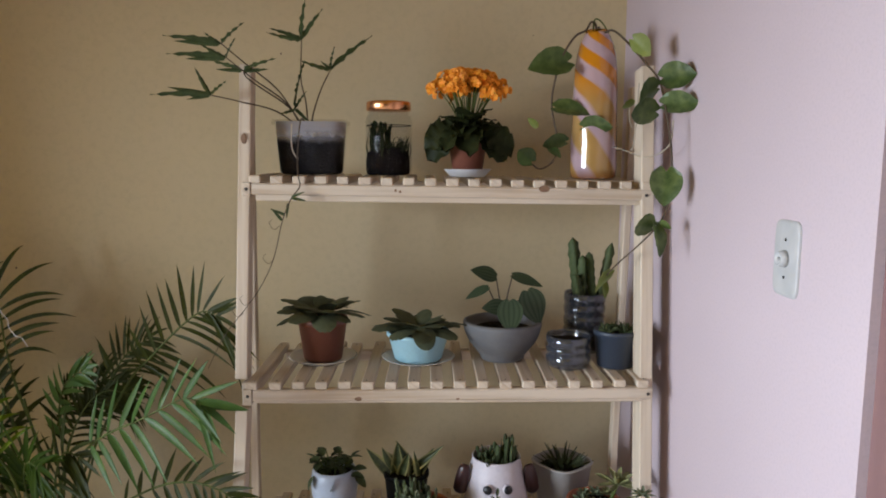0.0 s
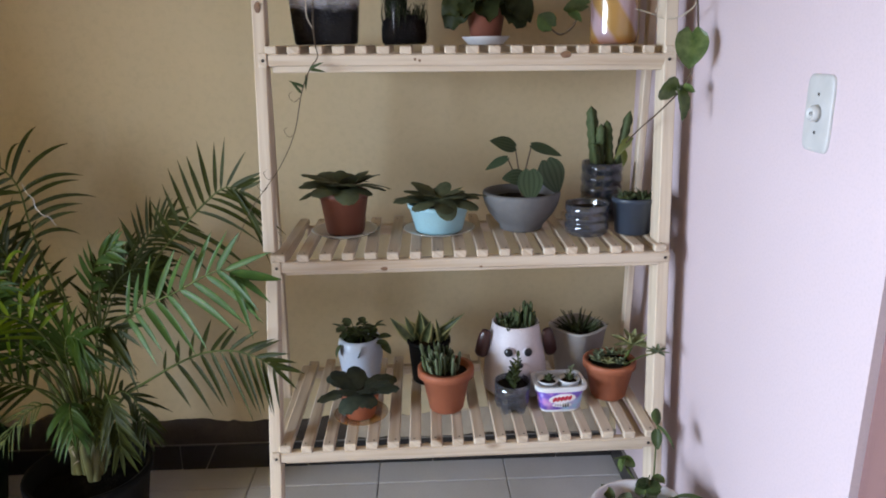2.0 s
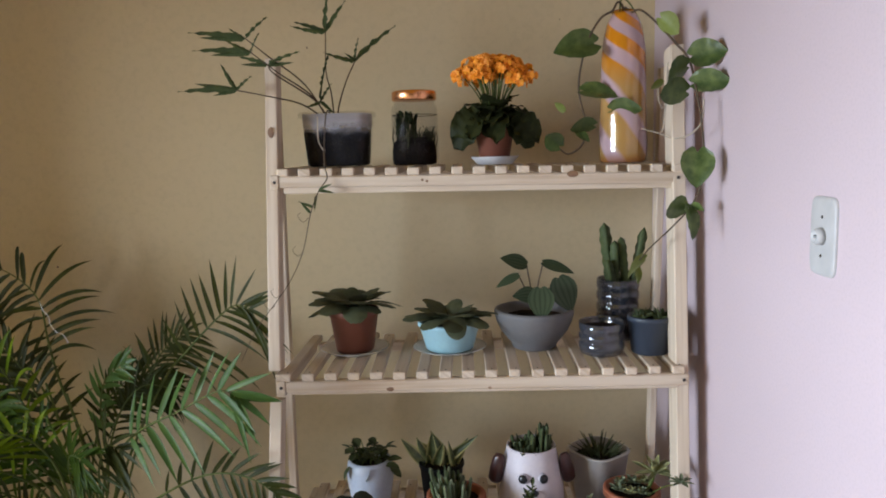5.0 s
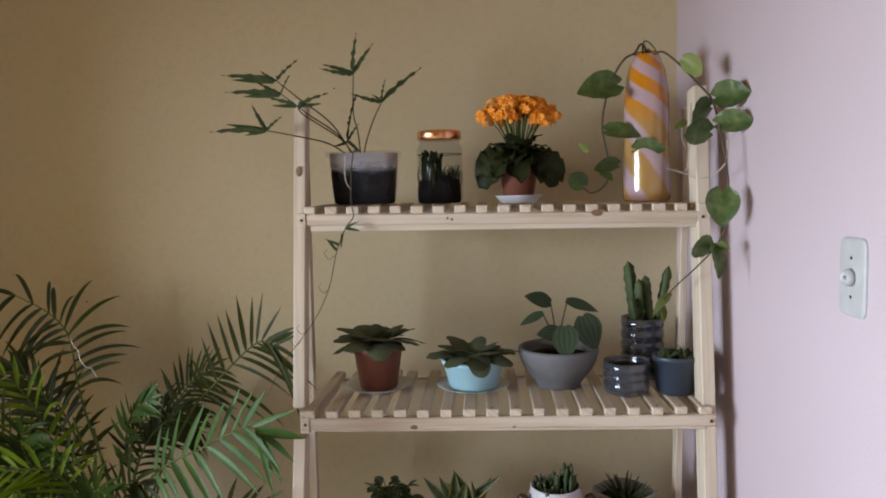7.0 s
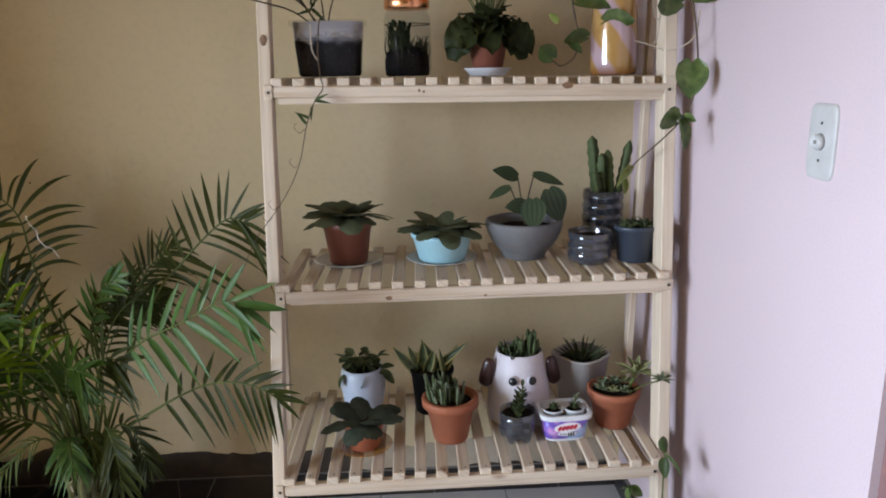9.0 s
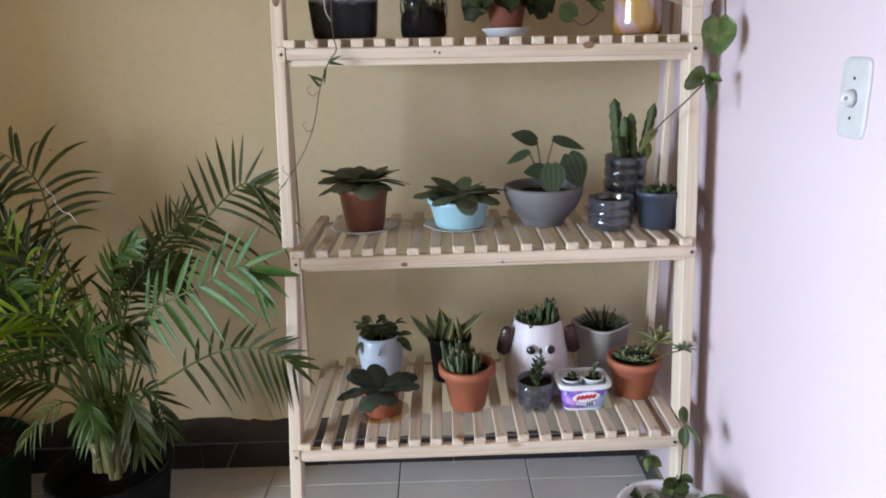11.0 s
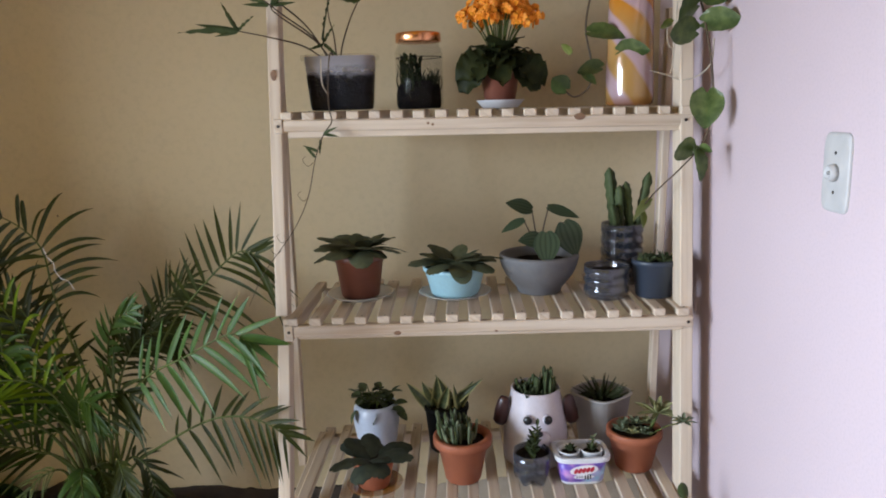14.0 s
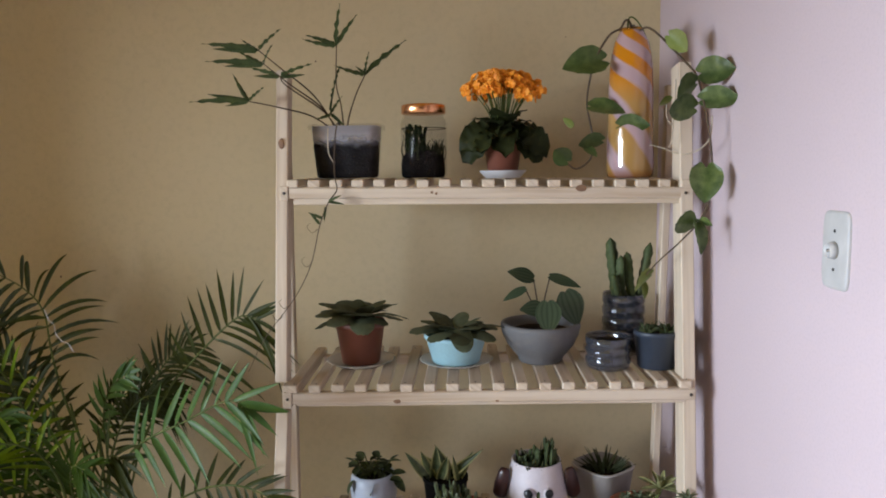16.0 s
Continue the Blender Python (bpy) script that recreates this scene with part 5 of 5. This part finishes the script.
rosette(terra2, SUCCULENT, (0.076, -0.128, 0.172), [(7, 0.030, 0.010, 10, 0.003), (5, 0.022, 0.009, 50, 0.001)], "oval", 0.3, 0.1, 16)
part("stem", tube([(0.02, -0.01, 0.085), (0.035, -0.015, 0.105), (0.050, -0.02, 0.146)], 0.0045, 0.004, 8, per=4), STEM_GREEN, terra2, smooth=True)
for k, (dx, dy, hh) in enumerate(((-0.035, -0.01, 0.02), (-0.02, 0.02, 0.025), (-0.01, -0.025, 0.016), (0.015, -0.03, 0.022), (0.01, 0.02, 0.03), (0.035, 0.02, 0.03))):
    rosette(terra2, SUCCULENT_YELLOW if k % 3 == 2 else SUCCULENT, (dx, dy, 0.092 + hh * 0.3), [(8, 0.022, 0.010, 15, 0.002), (6, 0.018, 0.009, 50, 0.001)], "oval", 0.4, -0.2, 70 + k)
leaf_on(terra2, SUCCULENT_YELLOW, (0.07, -0.03, 0.142), (1, -0.3, 0.15), 0.042, 0.014, "oval", 20, 0.3, 0.1)


# the shelves lean a little: every pot comes to rest on its own slats
for ob in list(scene.objects):
    if ob.parent is None and ob.get("kind", "") != "structure" and ob is not rack:
        x, y, z = ob.location
        for (fy, by, zl, zr, xl, xr, *_), seat in zip(LEVELS, (TOP_Z, MID_Z, LOW_Z)):
            if fy < y < by and abs(z - seat) < 0.008:
                ob.location.z += zl + (zr - zl) * (x - xl) / (xr - xl) - seat + 0.0005
pothos.location.z += vase.location.z - TOP_Z


# ---- areca palm ----
palm = thing("areca_palm", pose(0, 0, 0), "bushy areca palm in a black plastic pot on the floor", "palm")
PX, PY = -1.055, 1.765
pot = part("pot", lathe([(0.125, 0), (0.13, 0.006), (0.158, 0.175), (0.166, 0.177), (0.167, 0.198), (0.164, 0.202), (0.156, 0.201), (0.150, 0.14), (0, 0.138)], 48), BLACK_PLASTIC, palm, "black plastic nursery pot", smooth=True)
pot.location = (PX, PY, FLOOR)
part("soil", soil_disc(0.151, 0.146, 2, 36, 0.012), WET_SOIL, pot)
rp = random.Random(17)
for i in range(11):
    a, q = rp.uniform(0, 6.28), rp.uniform(0.0, 0.055)
    b = Vector((PX + 0.02 + q * math.cos(a), PY - 0.02 + q * math.sin(a), FLOOR + 0.2))
    e = b + Vector((rp.uniform(-0.05, 0.05), rp.uniform(-0.07, 0.02), rp.uniform(0.22, 0.36)))
    part("cane", tube([b, (b + e) / 2 + Vector((rp.uniform(-0.012, 0.012), 0, 0)), e], rp.uniform(0.008, 0.012), 0.005, 8), CANE, palm, smooth=True)


def leaflet(start, way, length, width, sag, facing, bm):
    """A narrow pointed blade with a folded midrib that sags towards its tip; its flat side looks along facing."""
    n = 7
    last = None
    for k in range(n + 1):
        t = k / n
        p = start + way * length * t + Vector((0, 0, -sag * length * t * t))
        d = (way + Vector((0, 0, -2 * sag * t))).normalized()
        side = d.cross(facing)
        side = side.normalized() if side.length > 1e-4 else Vector((0, 0, 1))
        fold = side.cross(d)
        w = width * 0.5 * (min(1.0, 0.35 + 4 * t) * (1 - max(0.0, (t - 0.45) / 0.55) ** 1.5) + 0.01)
        ring = [bm.verts.new(p - side * w + fold * w * 0.35), bm.verts.new(p), bm.verts.new(p + side * w + fold * w * 0.35)]
        if last:
            for i in range(2):
                bm.faces.new((last[i], ring[i], ring[i + 1], last[i + 1])).smooth = True
        last = ring
    return bm


def frond(pts, pairs, up_len, low_len, mat, up_deg=55, low_deg=45, facing=(0.1, -1, 0.15), sag=(0.06, 0.45), start=0.35, width=0.013, single=True, seed=0, label=""):
    """A palm frond: a tapering rachis with a row of leaflets on each side, the upper row stiff, the lower row drooping."""
    r = random.Random(seed)
    line = smooth_line(pts, 10)
    rachis = part("frond", tube(pts, 0.0042, 0.0011, 6), STEM_GREEN, palm, label, smooth=True)
    facing = Vector(facing).normalized()
    joined = None if single else bmesh.new()
    for k in range(pairs):
        t = start + (1 - start) * (k + 0.5) / pairs
        f = t * (len(line) - 1)
        i = min(int(f), len(line) - 2)
        p = line[i].lerp(line[i + 1], f - i)
        d = (line[i + 1] - line[i]).normalized()
        across = facing.cross(d).normalized()
        u = (k + 0.5) / pairs
        size = (0.62 + 0.9 * u - 1.05 * u * u) / 0.8
        for sgn, ln, deg, sg in ((1, up_len, up_deg, sag[0]), (-1, low_len, low_deg, sag[1])):
            if r.random() < 0.05:
                continue
            a = radians(deg * (1.12 - 0.45 * u) + r.uniform(-6, 6))
            way = (d * math.cos(a) + across * sgn * math.sin(a) + facing * r.uniform(-0.15, 0.25)).normalized()
            lit = (facing + Vector((r.uniform(-0.5, 0.2), 0, r.uniform(-0.2, 0.6)))).normalized()
            args = (p, way, ln * size * r.uniform(0.82, 1.12), width * r.uniform(0.8, 1.2), sg * r.uniform(0.7, 1.3), lit)
            if single:
                part("leaflet", leaflet(*args, bmesh.new()), mat, rachis)
            else:
                leaflet(*args, joined)
        if k == pairs - 1:
            part("leaflet", leaflet(p, d, up_len * 0.6, width, 0.25, facing, bmesh.new()), mat, rachis)
    if joined:
        tagged(part("foliage", joined, mat, rachis), kind="stuff")
    return rachis


B = (PX + 0.03, PY - 0.02, 0.30)
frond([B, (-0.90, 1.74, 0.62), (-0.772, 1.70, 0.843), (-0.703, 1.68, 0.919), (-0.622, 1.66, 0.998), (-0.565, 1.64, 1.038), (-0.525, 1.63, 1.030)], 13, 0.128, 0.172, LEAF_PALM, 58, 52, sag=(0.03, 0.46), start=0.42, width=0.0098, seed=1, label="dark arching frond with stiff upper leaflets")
frond([B, (-0.903, 1.66, 0.554), (-0.825, 1.56, 0.713), (-0.747, 1.50, 0.793), (-0.639, 1.45, 0.853), (-0.536, 1.42, 0.908), (-0.493, 1.41, 0.897)], 12, 0.135, 0.150, LEAF_PALM_LIT, 42, 52, (-0.25, -1, 0.35), (0.05, 0.30), 0.42, 0.0145, seed=2, label="frond coloured light green for the window light on it")
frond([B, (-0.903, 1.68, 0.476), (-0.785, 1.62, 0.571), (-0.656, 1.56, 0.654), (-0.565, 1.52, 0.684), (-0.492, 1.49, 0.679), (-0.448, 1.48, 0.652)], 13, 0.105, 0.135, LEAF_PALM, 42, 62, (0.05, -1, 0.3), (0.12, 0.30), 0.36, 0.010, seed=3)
frond([B, (-1.0, 1.74, 0.60), (-1.069, 1.76, 0.826), (-1.10, 1.78, 0.925), (-1.125, 1.80, 1.025), (-1.19, 1.82, 1.085), (-1.30, 1.84, 1.135)], 15, 0.165, 0.195, LEAF_PALM, 76, 66, (0.1, -1, 0.1), (0.65, 0.45), 0.42, 0.012, seed=4)
frond([B, (-1.02, 1.76, 0.52), (-1.007, 1.82, 0.697), (-0.97, 1.85, 0.773), (-0.899, 1.87, 0.806), (-0.842, 1.88, 0.786)], 17, 0.10, 0.12, LEAF_PALM, 45, 60, (0.2, -1, 0.4), (0.1, 0.35), 0.40, 0.011, seed=5)
frond([B, (-1.023, 1.66, 0.554), (-1.029, 1.60, 0.725), (-1.036, 1.55, 0.852), (-1.060, 1.50, 0.971), (-1.12, 1.45, 1.058)], 11, 0.15, 0.16, LEAF_PALM_BRIGHT, 40, 42, (0.3, -1, 0.2), (0.3, 0.4), 0.40, 0.010, seed=6)
frond([B, (-0.987, 1.62, 0.559), (-0.975, 1.55, 0.700), (-1.00, 1.50, 0.780), (-1.06, 1.47, 0.800), (-1.14, 1.44, 0.780)], 10, 0.15, 0.15, LEAF_PALM_BRIGHT, 48, 55, (0.1, -1, 0.4), (0.2, 0.35), 0.40, 0.010, seed=7)
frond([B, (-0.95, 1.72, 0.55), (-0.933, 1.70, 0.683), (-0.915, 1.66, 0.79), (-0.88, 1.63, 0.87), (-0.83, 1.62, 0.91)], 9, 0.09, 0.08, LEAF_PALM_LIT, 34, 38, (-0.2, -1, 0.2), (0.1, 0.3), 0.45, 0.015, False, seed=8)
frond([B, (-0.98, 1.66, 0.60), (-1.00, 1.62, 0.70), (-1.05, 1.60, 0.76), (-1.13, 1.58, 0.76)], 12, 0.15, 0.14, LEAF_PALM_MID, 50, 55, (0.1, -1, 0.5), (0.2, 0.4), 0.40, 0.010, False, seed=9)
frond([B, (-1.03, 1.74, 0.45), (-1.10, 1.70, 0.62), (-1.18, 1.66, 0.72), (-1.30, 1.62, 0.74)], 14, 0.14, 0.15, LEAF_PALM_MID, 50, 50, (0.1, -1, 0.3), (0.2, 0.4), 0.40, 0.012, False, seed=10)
frond([B, (-1.04, 1.76, 0.55), (-1.12, 1.78, 0.78), (-1.22, 1.80, 0.90), (-1.36, 1.82, 0.94)], 15, 0.17, 0.16, LEAF_PALM, 52, 50, (0.1, -1, 0.1), (0.2, 0.3), 0.40, 0.013, False, seed=11)
frond([(PX + 0.04, PY - 0.05, 0.34), (-0.93, 1.66, 0.50), (-0.89, 1.60, 0.535), (-0.86, 1.56, 0.49), (-0.855, 1.55, 0.41)], 15, 0.095, 0.095, LEAF_PALM, 40, 40, (0, -1, 0.2), (0.2, 0.4), 0.40, 0.010, False, seed=13)
frond([(PX + 0.05, PY - 0.03, 0.34), (-0.91, 1.68, 0.50), (-0.85, 1.65, 0.50), (-0.82, 1.63, 0.42)], 12, 0.09, 0.08, LEAF_PALM, 45, 40, (0, -1, 0.2), (0.3, 0.4), 0.40, 0.009, False, seed=14)

frond([B, (-0.97, 1.74, 0.55), (-0.93, 1.76, 0.72), (-0.87, 1.78, 0.80), (-0.80, 1.80, 0.79)], 18, 0.10, 0.12, LEAF_PALM, 45, 55, (0.2, -1, 0.4), (0.1, 0.35), 0.40, 0.008, False, seed=21)
frond([B, (-1.0, 1.64, 0.56), (-1.05, 1.55, 0.74), (-1.10, 1.48, 0.88), (-1.18, 1.42, 0.96)], 14, 0.17, 0.17, LEAF_PALM, 36, 40, (0.3, -1, 0.3), (0.2, 0.35), 0.42, 0.010, False, seed=22)
frond([B, (-0.94, 1.66, 0.52), (-0.90, 1.60, 0.66), (-0.85, 1.55, 0.74), (-0.80, 1.52, 0.74)], 9, 0.13, 0.15, LEAF_PALM, 40, 50, (-0.2, -1, 0.3), (0.15, 0.45), 0.42, 0.010, False, seed=23)

frond([B, (-1.08, 1.70, 0.48), (-1.17, 1.62, 0.60), (-1.28, 1.56, 0.62)], 15, 0.14, 0.15, LEAF_PALM_MID, 50, 52, (0.1, -1, 0.3), (0.2, 0.45), 0.42, 0.010, False, seed=41)
frond([B, (-1.04, 1.62, 0.58), (-1.10, 1.52, 0.70), (-1.18, 1.44, 0.72)], 9, 0.15, 0.15, LEAF_PALM_BRIGHT, 42, 46, (0.2, -1, 0.3), (0.2, 0.4), 0.45, 0.008, False, seed=43)

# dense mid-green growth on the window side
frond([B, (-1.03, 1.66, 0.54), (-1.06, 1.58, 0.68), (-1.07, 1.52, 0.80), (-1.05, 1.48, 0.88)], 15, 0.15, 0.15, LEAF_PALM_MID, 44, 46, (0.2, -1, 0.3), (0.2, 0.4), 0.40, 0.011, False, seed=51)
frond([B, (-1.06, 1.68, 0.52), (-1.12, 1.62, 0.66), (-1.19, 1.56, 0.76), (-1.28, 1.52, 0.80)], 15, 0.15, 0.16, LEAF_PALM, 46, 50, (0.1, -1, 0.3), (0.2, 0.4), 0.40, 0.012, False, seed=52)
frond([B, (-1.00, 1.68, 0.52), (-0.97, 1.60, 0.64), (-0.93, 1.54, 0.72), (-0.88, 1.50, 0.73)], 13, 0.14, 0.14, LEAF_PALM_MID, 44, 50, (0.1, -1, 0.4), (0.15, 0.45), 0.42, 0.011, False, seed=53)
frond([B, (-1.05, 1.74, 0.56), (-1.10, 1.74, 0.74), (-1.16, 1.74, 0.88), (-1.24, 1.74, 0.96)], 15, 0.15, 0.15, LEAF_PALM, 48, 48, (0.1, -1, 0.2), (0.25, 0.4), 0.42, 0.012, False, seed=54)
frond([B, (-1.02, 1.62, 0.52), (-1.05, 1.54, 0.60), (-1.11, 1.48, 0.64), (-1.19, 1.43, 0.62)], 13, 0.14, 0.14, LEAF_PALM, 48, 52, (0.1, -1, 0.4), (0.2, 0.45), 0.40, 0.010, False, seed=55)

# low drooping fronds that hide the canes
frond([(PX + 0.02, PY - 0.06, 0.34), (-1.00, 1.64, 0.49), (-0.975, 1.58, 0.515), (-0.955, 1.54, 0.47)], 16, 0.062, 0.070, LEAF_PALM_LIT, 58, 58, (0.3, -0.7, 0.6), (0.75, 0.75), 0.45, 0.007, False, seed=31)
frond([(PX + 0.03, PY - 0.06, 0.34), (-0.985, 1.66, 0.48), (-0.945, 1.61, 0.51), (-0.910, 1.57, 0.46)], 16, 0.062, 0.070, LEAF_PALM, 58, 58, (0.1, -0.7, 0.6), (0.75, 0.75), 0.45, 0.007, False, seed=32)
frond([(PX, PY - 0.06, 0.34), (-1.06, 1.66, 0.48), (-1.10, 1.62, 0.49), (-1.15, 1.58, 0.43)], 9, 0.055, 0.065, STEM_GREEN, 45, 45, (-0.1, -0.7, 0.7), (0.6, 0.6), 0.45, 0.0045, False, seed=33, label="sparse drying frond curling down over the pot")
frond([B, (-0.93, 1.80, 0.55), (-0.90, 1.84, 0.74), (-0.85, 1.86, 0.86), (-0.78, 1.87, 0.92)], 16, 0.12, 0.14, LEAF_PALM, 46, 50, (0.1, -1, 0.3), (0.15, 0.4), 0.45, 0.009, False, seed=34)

for sx, sy, ex, ey, ez in ((-0.99, 1.70, -1.09, 1.62, 0.80), (-0.97, 1.70, -1.03, 1.64, 0.86), (-0.95, 1.70, -0.90, 1.60, 0.78), (-0.98, 1.72, -1.06, 1.60, 0.72), (-0.96, 1.72, -0.97, 1.62, 0.84)):
    part("petiole", tube([(sx, sy, 0.34), ((sx + ex) / 2 + 0.01, (sy + ey) / 2, (0.34 + ez) / 2), (ex, ey, ez)], 0.0042, 0.0025, 6), STEM_GREEN, palm, smooth=True)

# White tube stands for the broken glints along a light-catching leaflet.
part("dried_strip", tube([(-1.000, 1.60, 1.066), (-0.994, 1.60, 1.045), (-0.982, 1.60, 1.030), (-0.980, 1.60, 1.012), (-0.962, 1.59, 0.996), (-0.948, 1.59, 0.990), (-0.936, 1.59, 0.970)], 0.0006, 0.0010, 5), WHITE_PLASTIC, palm, "thin pale strip standing for broken glints along a leaflet", smooth=True)
for p, d in (((-0.99, 1.60, 0.405), (-0.8, -0.3, -0.5)), ((-1.0, 1.60, 0.39), (0.4, -0.3, -0.8)), ((-0.985, 1.60, 0.36), (-0.8, -0.2, -0.3))):
    leaf_on(palm, STEM_PALE, p, d, 0.020, 0.004, "blade", 50, 0.3, 0.1, 0.0, "dried_tip")

# a dark green pot at the far side of the palm
green_pot = pot_with_soil("floor_pot", -1.50, 1.82, FLOOR, pot_profile(0.14, 0.172, 0.235, 0.006, 0.03, 0.004, 0.20), surface("dark_green_plastic", (0.006, 0.016, 0.005), (0.009, 0.022, 0.008), 8, 90, 0.7, 0.2, shine=0.1), 0.164, 0.205, "large dark green plastic plant pot on the floor", "plant pot")

# ---- socket plate on the pink wall ----
plate = thing("antenna_socket", pose(RIGHT, 1.100, 1.238, 0, 0, -90), "ivory plastic wall plate with a round antenna socket", "wall socket")
shade_auto(part("plate", lathe([(0.037, 0), (0.037, 0.0022), (0.0362, 0.0038), (0.0345, 0.0048), (0.0325, 0.0052), (0, 0.0052)], 64, squash=1.595, power=7.0), PLATE, plate, smooth=True)).matrix_basis = pose(0, 0, 0, 90, 0, 0)
hub = part("socket", lathe([(0.0135, 0), (0.0125, 0.006), (0.0105, 0.011), (0.009, 0.0115), (0.009, 0.006), (0, 0.006)], 28), PLATE, plate, "round raised coaxial socket", smooth=True)
hub.matrix_basis = pose(0, -0.0054, 0, 90, 0, 0)
part("pin", lathe([(0.0028, 0.004), (0.0028, 0.0105), (0, 0.011)], 12), STEEL, hub, smooth=True)
for dz in (-0.029, 0.029):
    o = part("screw", lathe([(0.0026, 0), (0.0024, 0.0008), (0, 0.0012)], 16), SCREW, plate)
    o.matrix_basis = pose(0, -0.0054, dz, 90, 0, 0)

# ---- white planter on the floor by the rack's foot ----
planter = pot_with_soil("white_planter", 0.332, 1.268, FLOOR, pot_profile(0.076, 0.102, 0.374, 0.004, 0.02, 0.006, 0.32), surface("white_planter_plastic", (0.66, 0.62, 0.63), (0.58, 0.54, 0.55), 8, 90, 0.45, 0.1), 0.096, 0.335, "tall white plastic planter with trailing green leaves")
Q0 = Vector((-0.332, -1.268, -FLOOR - 0.010))
for p, d, ln, w, roll in (((0.30, 1.26, 0.40), (-0.5, -0.3, 0.5), 0.07, 0.05, 30), ((0.36, 1.24, 0.40), (0.5, -0.5, 0.4), 0.07, 0.06, -20), ((0.42, 1.30, 0.42), (0.8, -0.1, 0.1), 0.085, 0.07, -40), ((0.36, 1.30, 0.41), (-0.3, -0.2, 0.5), 0.06, 0.05, 20),
                          ((0.28, 1.28, 0.40), (-0.9, 0.1, 0.2), 0.07, 0.05, 30), ((0.33, 1.22, 0.40), (0.0, -0.8, 0.3), 0.06, 0.05, 0), ((0.38, 1.33, 0.40), (-0.6, 0, 0.4), 0.035, 0.03, 50)):
    q = Vector(p) + Q0
    part("stem", tube([(q.x * 0.4, q.y * 0.4, 0.34), (q.x * 0.7, q.y * 0.7, (0.34 + q.z) / 2 + 0.02), tuple(q)], 0.0022, 0.0016, 6, per=4), STEM_GREEN, planter, smooth=True)
    leaf_on(planter, LEAF_PASSION, q, d, ln * 0.75, w * 0.7, "heart", roll, 0.15, 0.25)
part("stem", tube([Vector(p) + Q0 for p in ((0.365, 1.30, 0.37), (0.395, 1.385, 0.42), (0.402, 1.405, 0.48), (0.405, 1.41, 0.55))], 0.0022, 0.0014, 6), STEM_GREEN, planter, smooth=True)
for p, d, ln, w, roll in (((0.402, 1.405, 0.542), (-0.25, -0.15, 0.8), 0.05, 0.022, 60), ((0.404, 1.405, 0.528), (0.35, -0.3, -0.3), 0.055, 0.03, -40), ((0.402, 1.405, 0.518), (-0.1, -0.4, -0.6), 0.04, 0.025, 20)):
    leaf_on(planter, LEAF_PASSION, Vector(p) + Q0, d, ln, w, "heart", roll, 0.2, 0.2)
leaf_on(planter, LEAF_PASSION, Vector((0.372, 1.235, 0.424)) + Q0, (0.95, -0.15, 0.02), 0.088, 0.064, "heart", -34, 0.12, 0.22)
leaf_on(planter, LEAF_PASSION, Vector((0.270, 1.245, 0.424)) + Q0, (-0.95, -0.2, 0.02), 0.075, 0.052, "heart", 30, 0.12, 0.30)
part("stem", tube([Vector(v) + Q0 for v in ((0.345, 1.29, 0.38), (0.352, 1.31, 0.43), (0.362, 1.32, 0.465))], 0.0022, 0.0014, 6), STEM_GREEN, planter, smooth=True)
rq = random.Random(23)
for i in range(7):
    a = 0.9 * i
    leaf_on(planter, LEAF_PASSION, Vector((0.352 + 0.0018 * i, 1.31, 0.436 + 0.005 * i)) + Q0, (math.cos(a), -0.5 + 0.3 * math.sin(a), 0.25), 0.030, 0.026, "round", rq.uniform(-50, 50), 0.2, 0.3, 0.05)
for i in range(16):
    a, q = 2.4 * i, 0.082 * ((i + 0.5) / 16) ** 0.5
    leaf_on(planter, LEAF_PASSION if i % 3 else SUCCULENT, (q * math.cos(a), q * math.sin(a), 0.350 + rq.uniform(0.0, 0.022)), (math.cos(a), math.sin(a), rq.uniform(0.0, 0.6)), rq.uniform(0.030, 0.050), rq.uniform(0.020, 0.034), "heart", rq.uniform(-40, 40), 0.15, 0.3)
for p in (((0.37, 1.36, 0.39), (0.352, 1.43, 0.40), (0.345, 1.45, 0.42)),):
    part("stem", tube([Vector(v) + Q0 for v in p], 0.002, 0.0014, 6), STEM_GREEN, planter, smooth=True)
    for d in ((-0.6, -0.2, 0.3), (0.5, -0.3, -0.2), (-0.3, -0.4, -0.4)):
        leaf_on(planter, LEAF_POTHOS, Vector(p[-1]) + Q0, d, 0.030, 0.026, "heart", 40, 0.2, 0.2)



# ---- floor tiles, last ----
TILE_W = 0.402
x0, y0 = 0.133 - TILE_W * 7, 1.935 - TILE_W * 10
tile_mesh = None
for i in range(9):
    for j in range(-6, 12):
        if x0 + i * TILE_W > RIGHT or x0 + (i + 1) * TILE_W < LEFT or y0 + (j - 1) * TILE_W > BACK or y0 + j * TILE_W < REAR:
            continue
        if tile_mesh is None:
            bm = box(-TILE_W / 2 + 0.0018, -TILE_W / 2 + 0.0018, -0.008, TILE_W / 2 - 0.0018, TILE_W / 2 - 0.0018, 0.0, 0.0015)
            first = part("tile", bm, TILE, floor)
            tile_mesh = first.data
            ob = first
        else:
            ob = new("tile", tile_mesh)
            ob.parent = floor
        ob.location = (x0 + (i + 0.5) * TILE_W, y0 + (j + 0.5) * TILE_W - TILE_W, FLOOR)
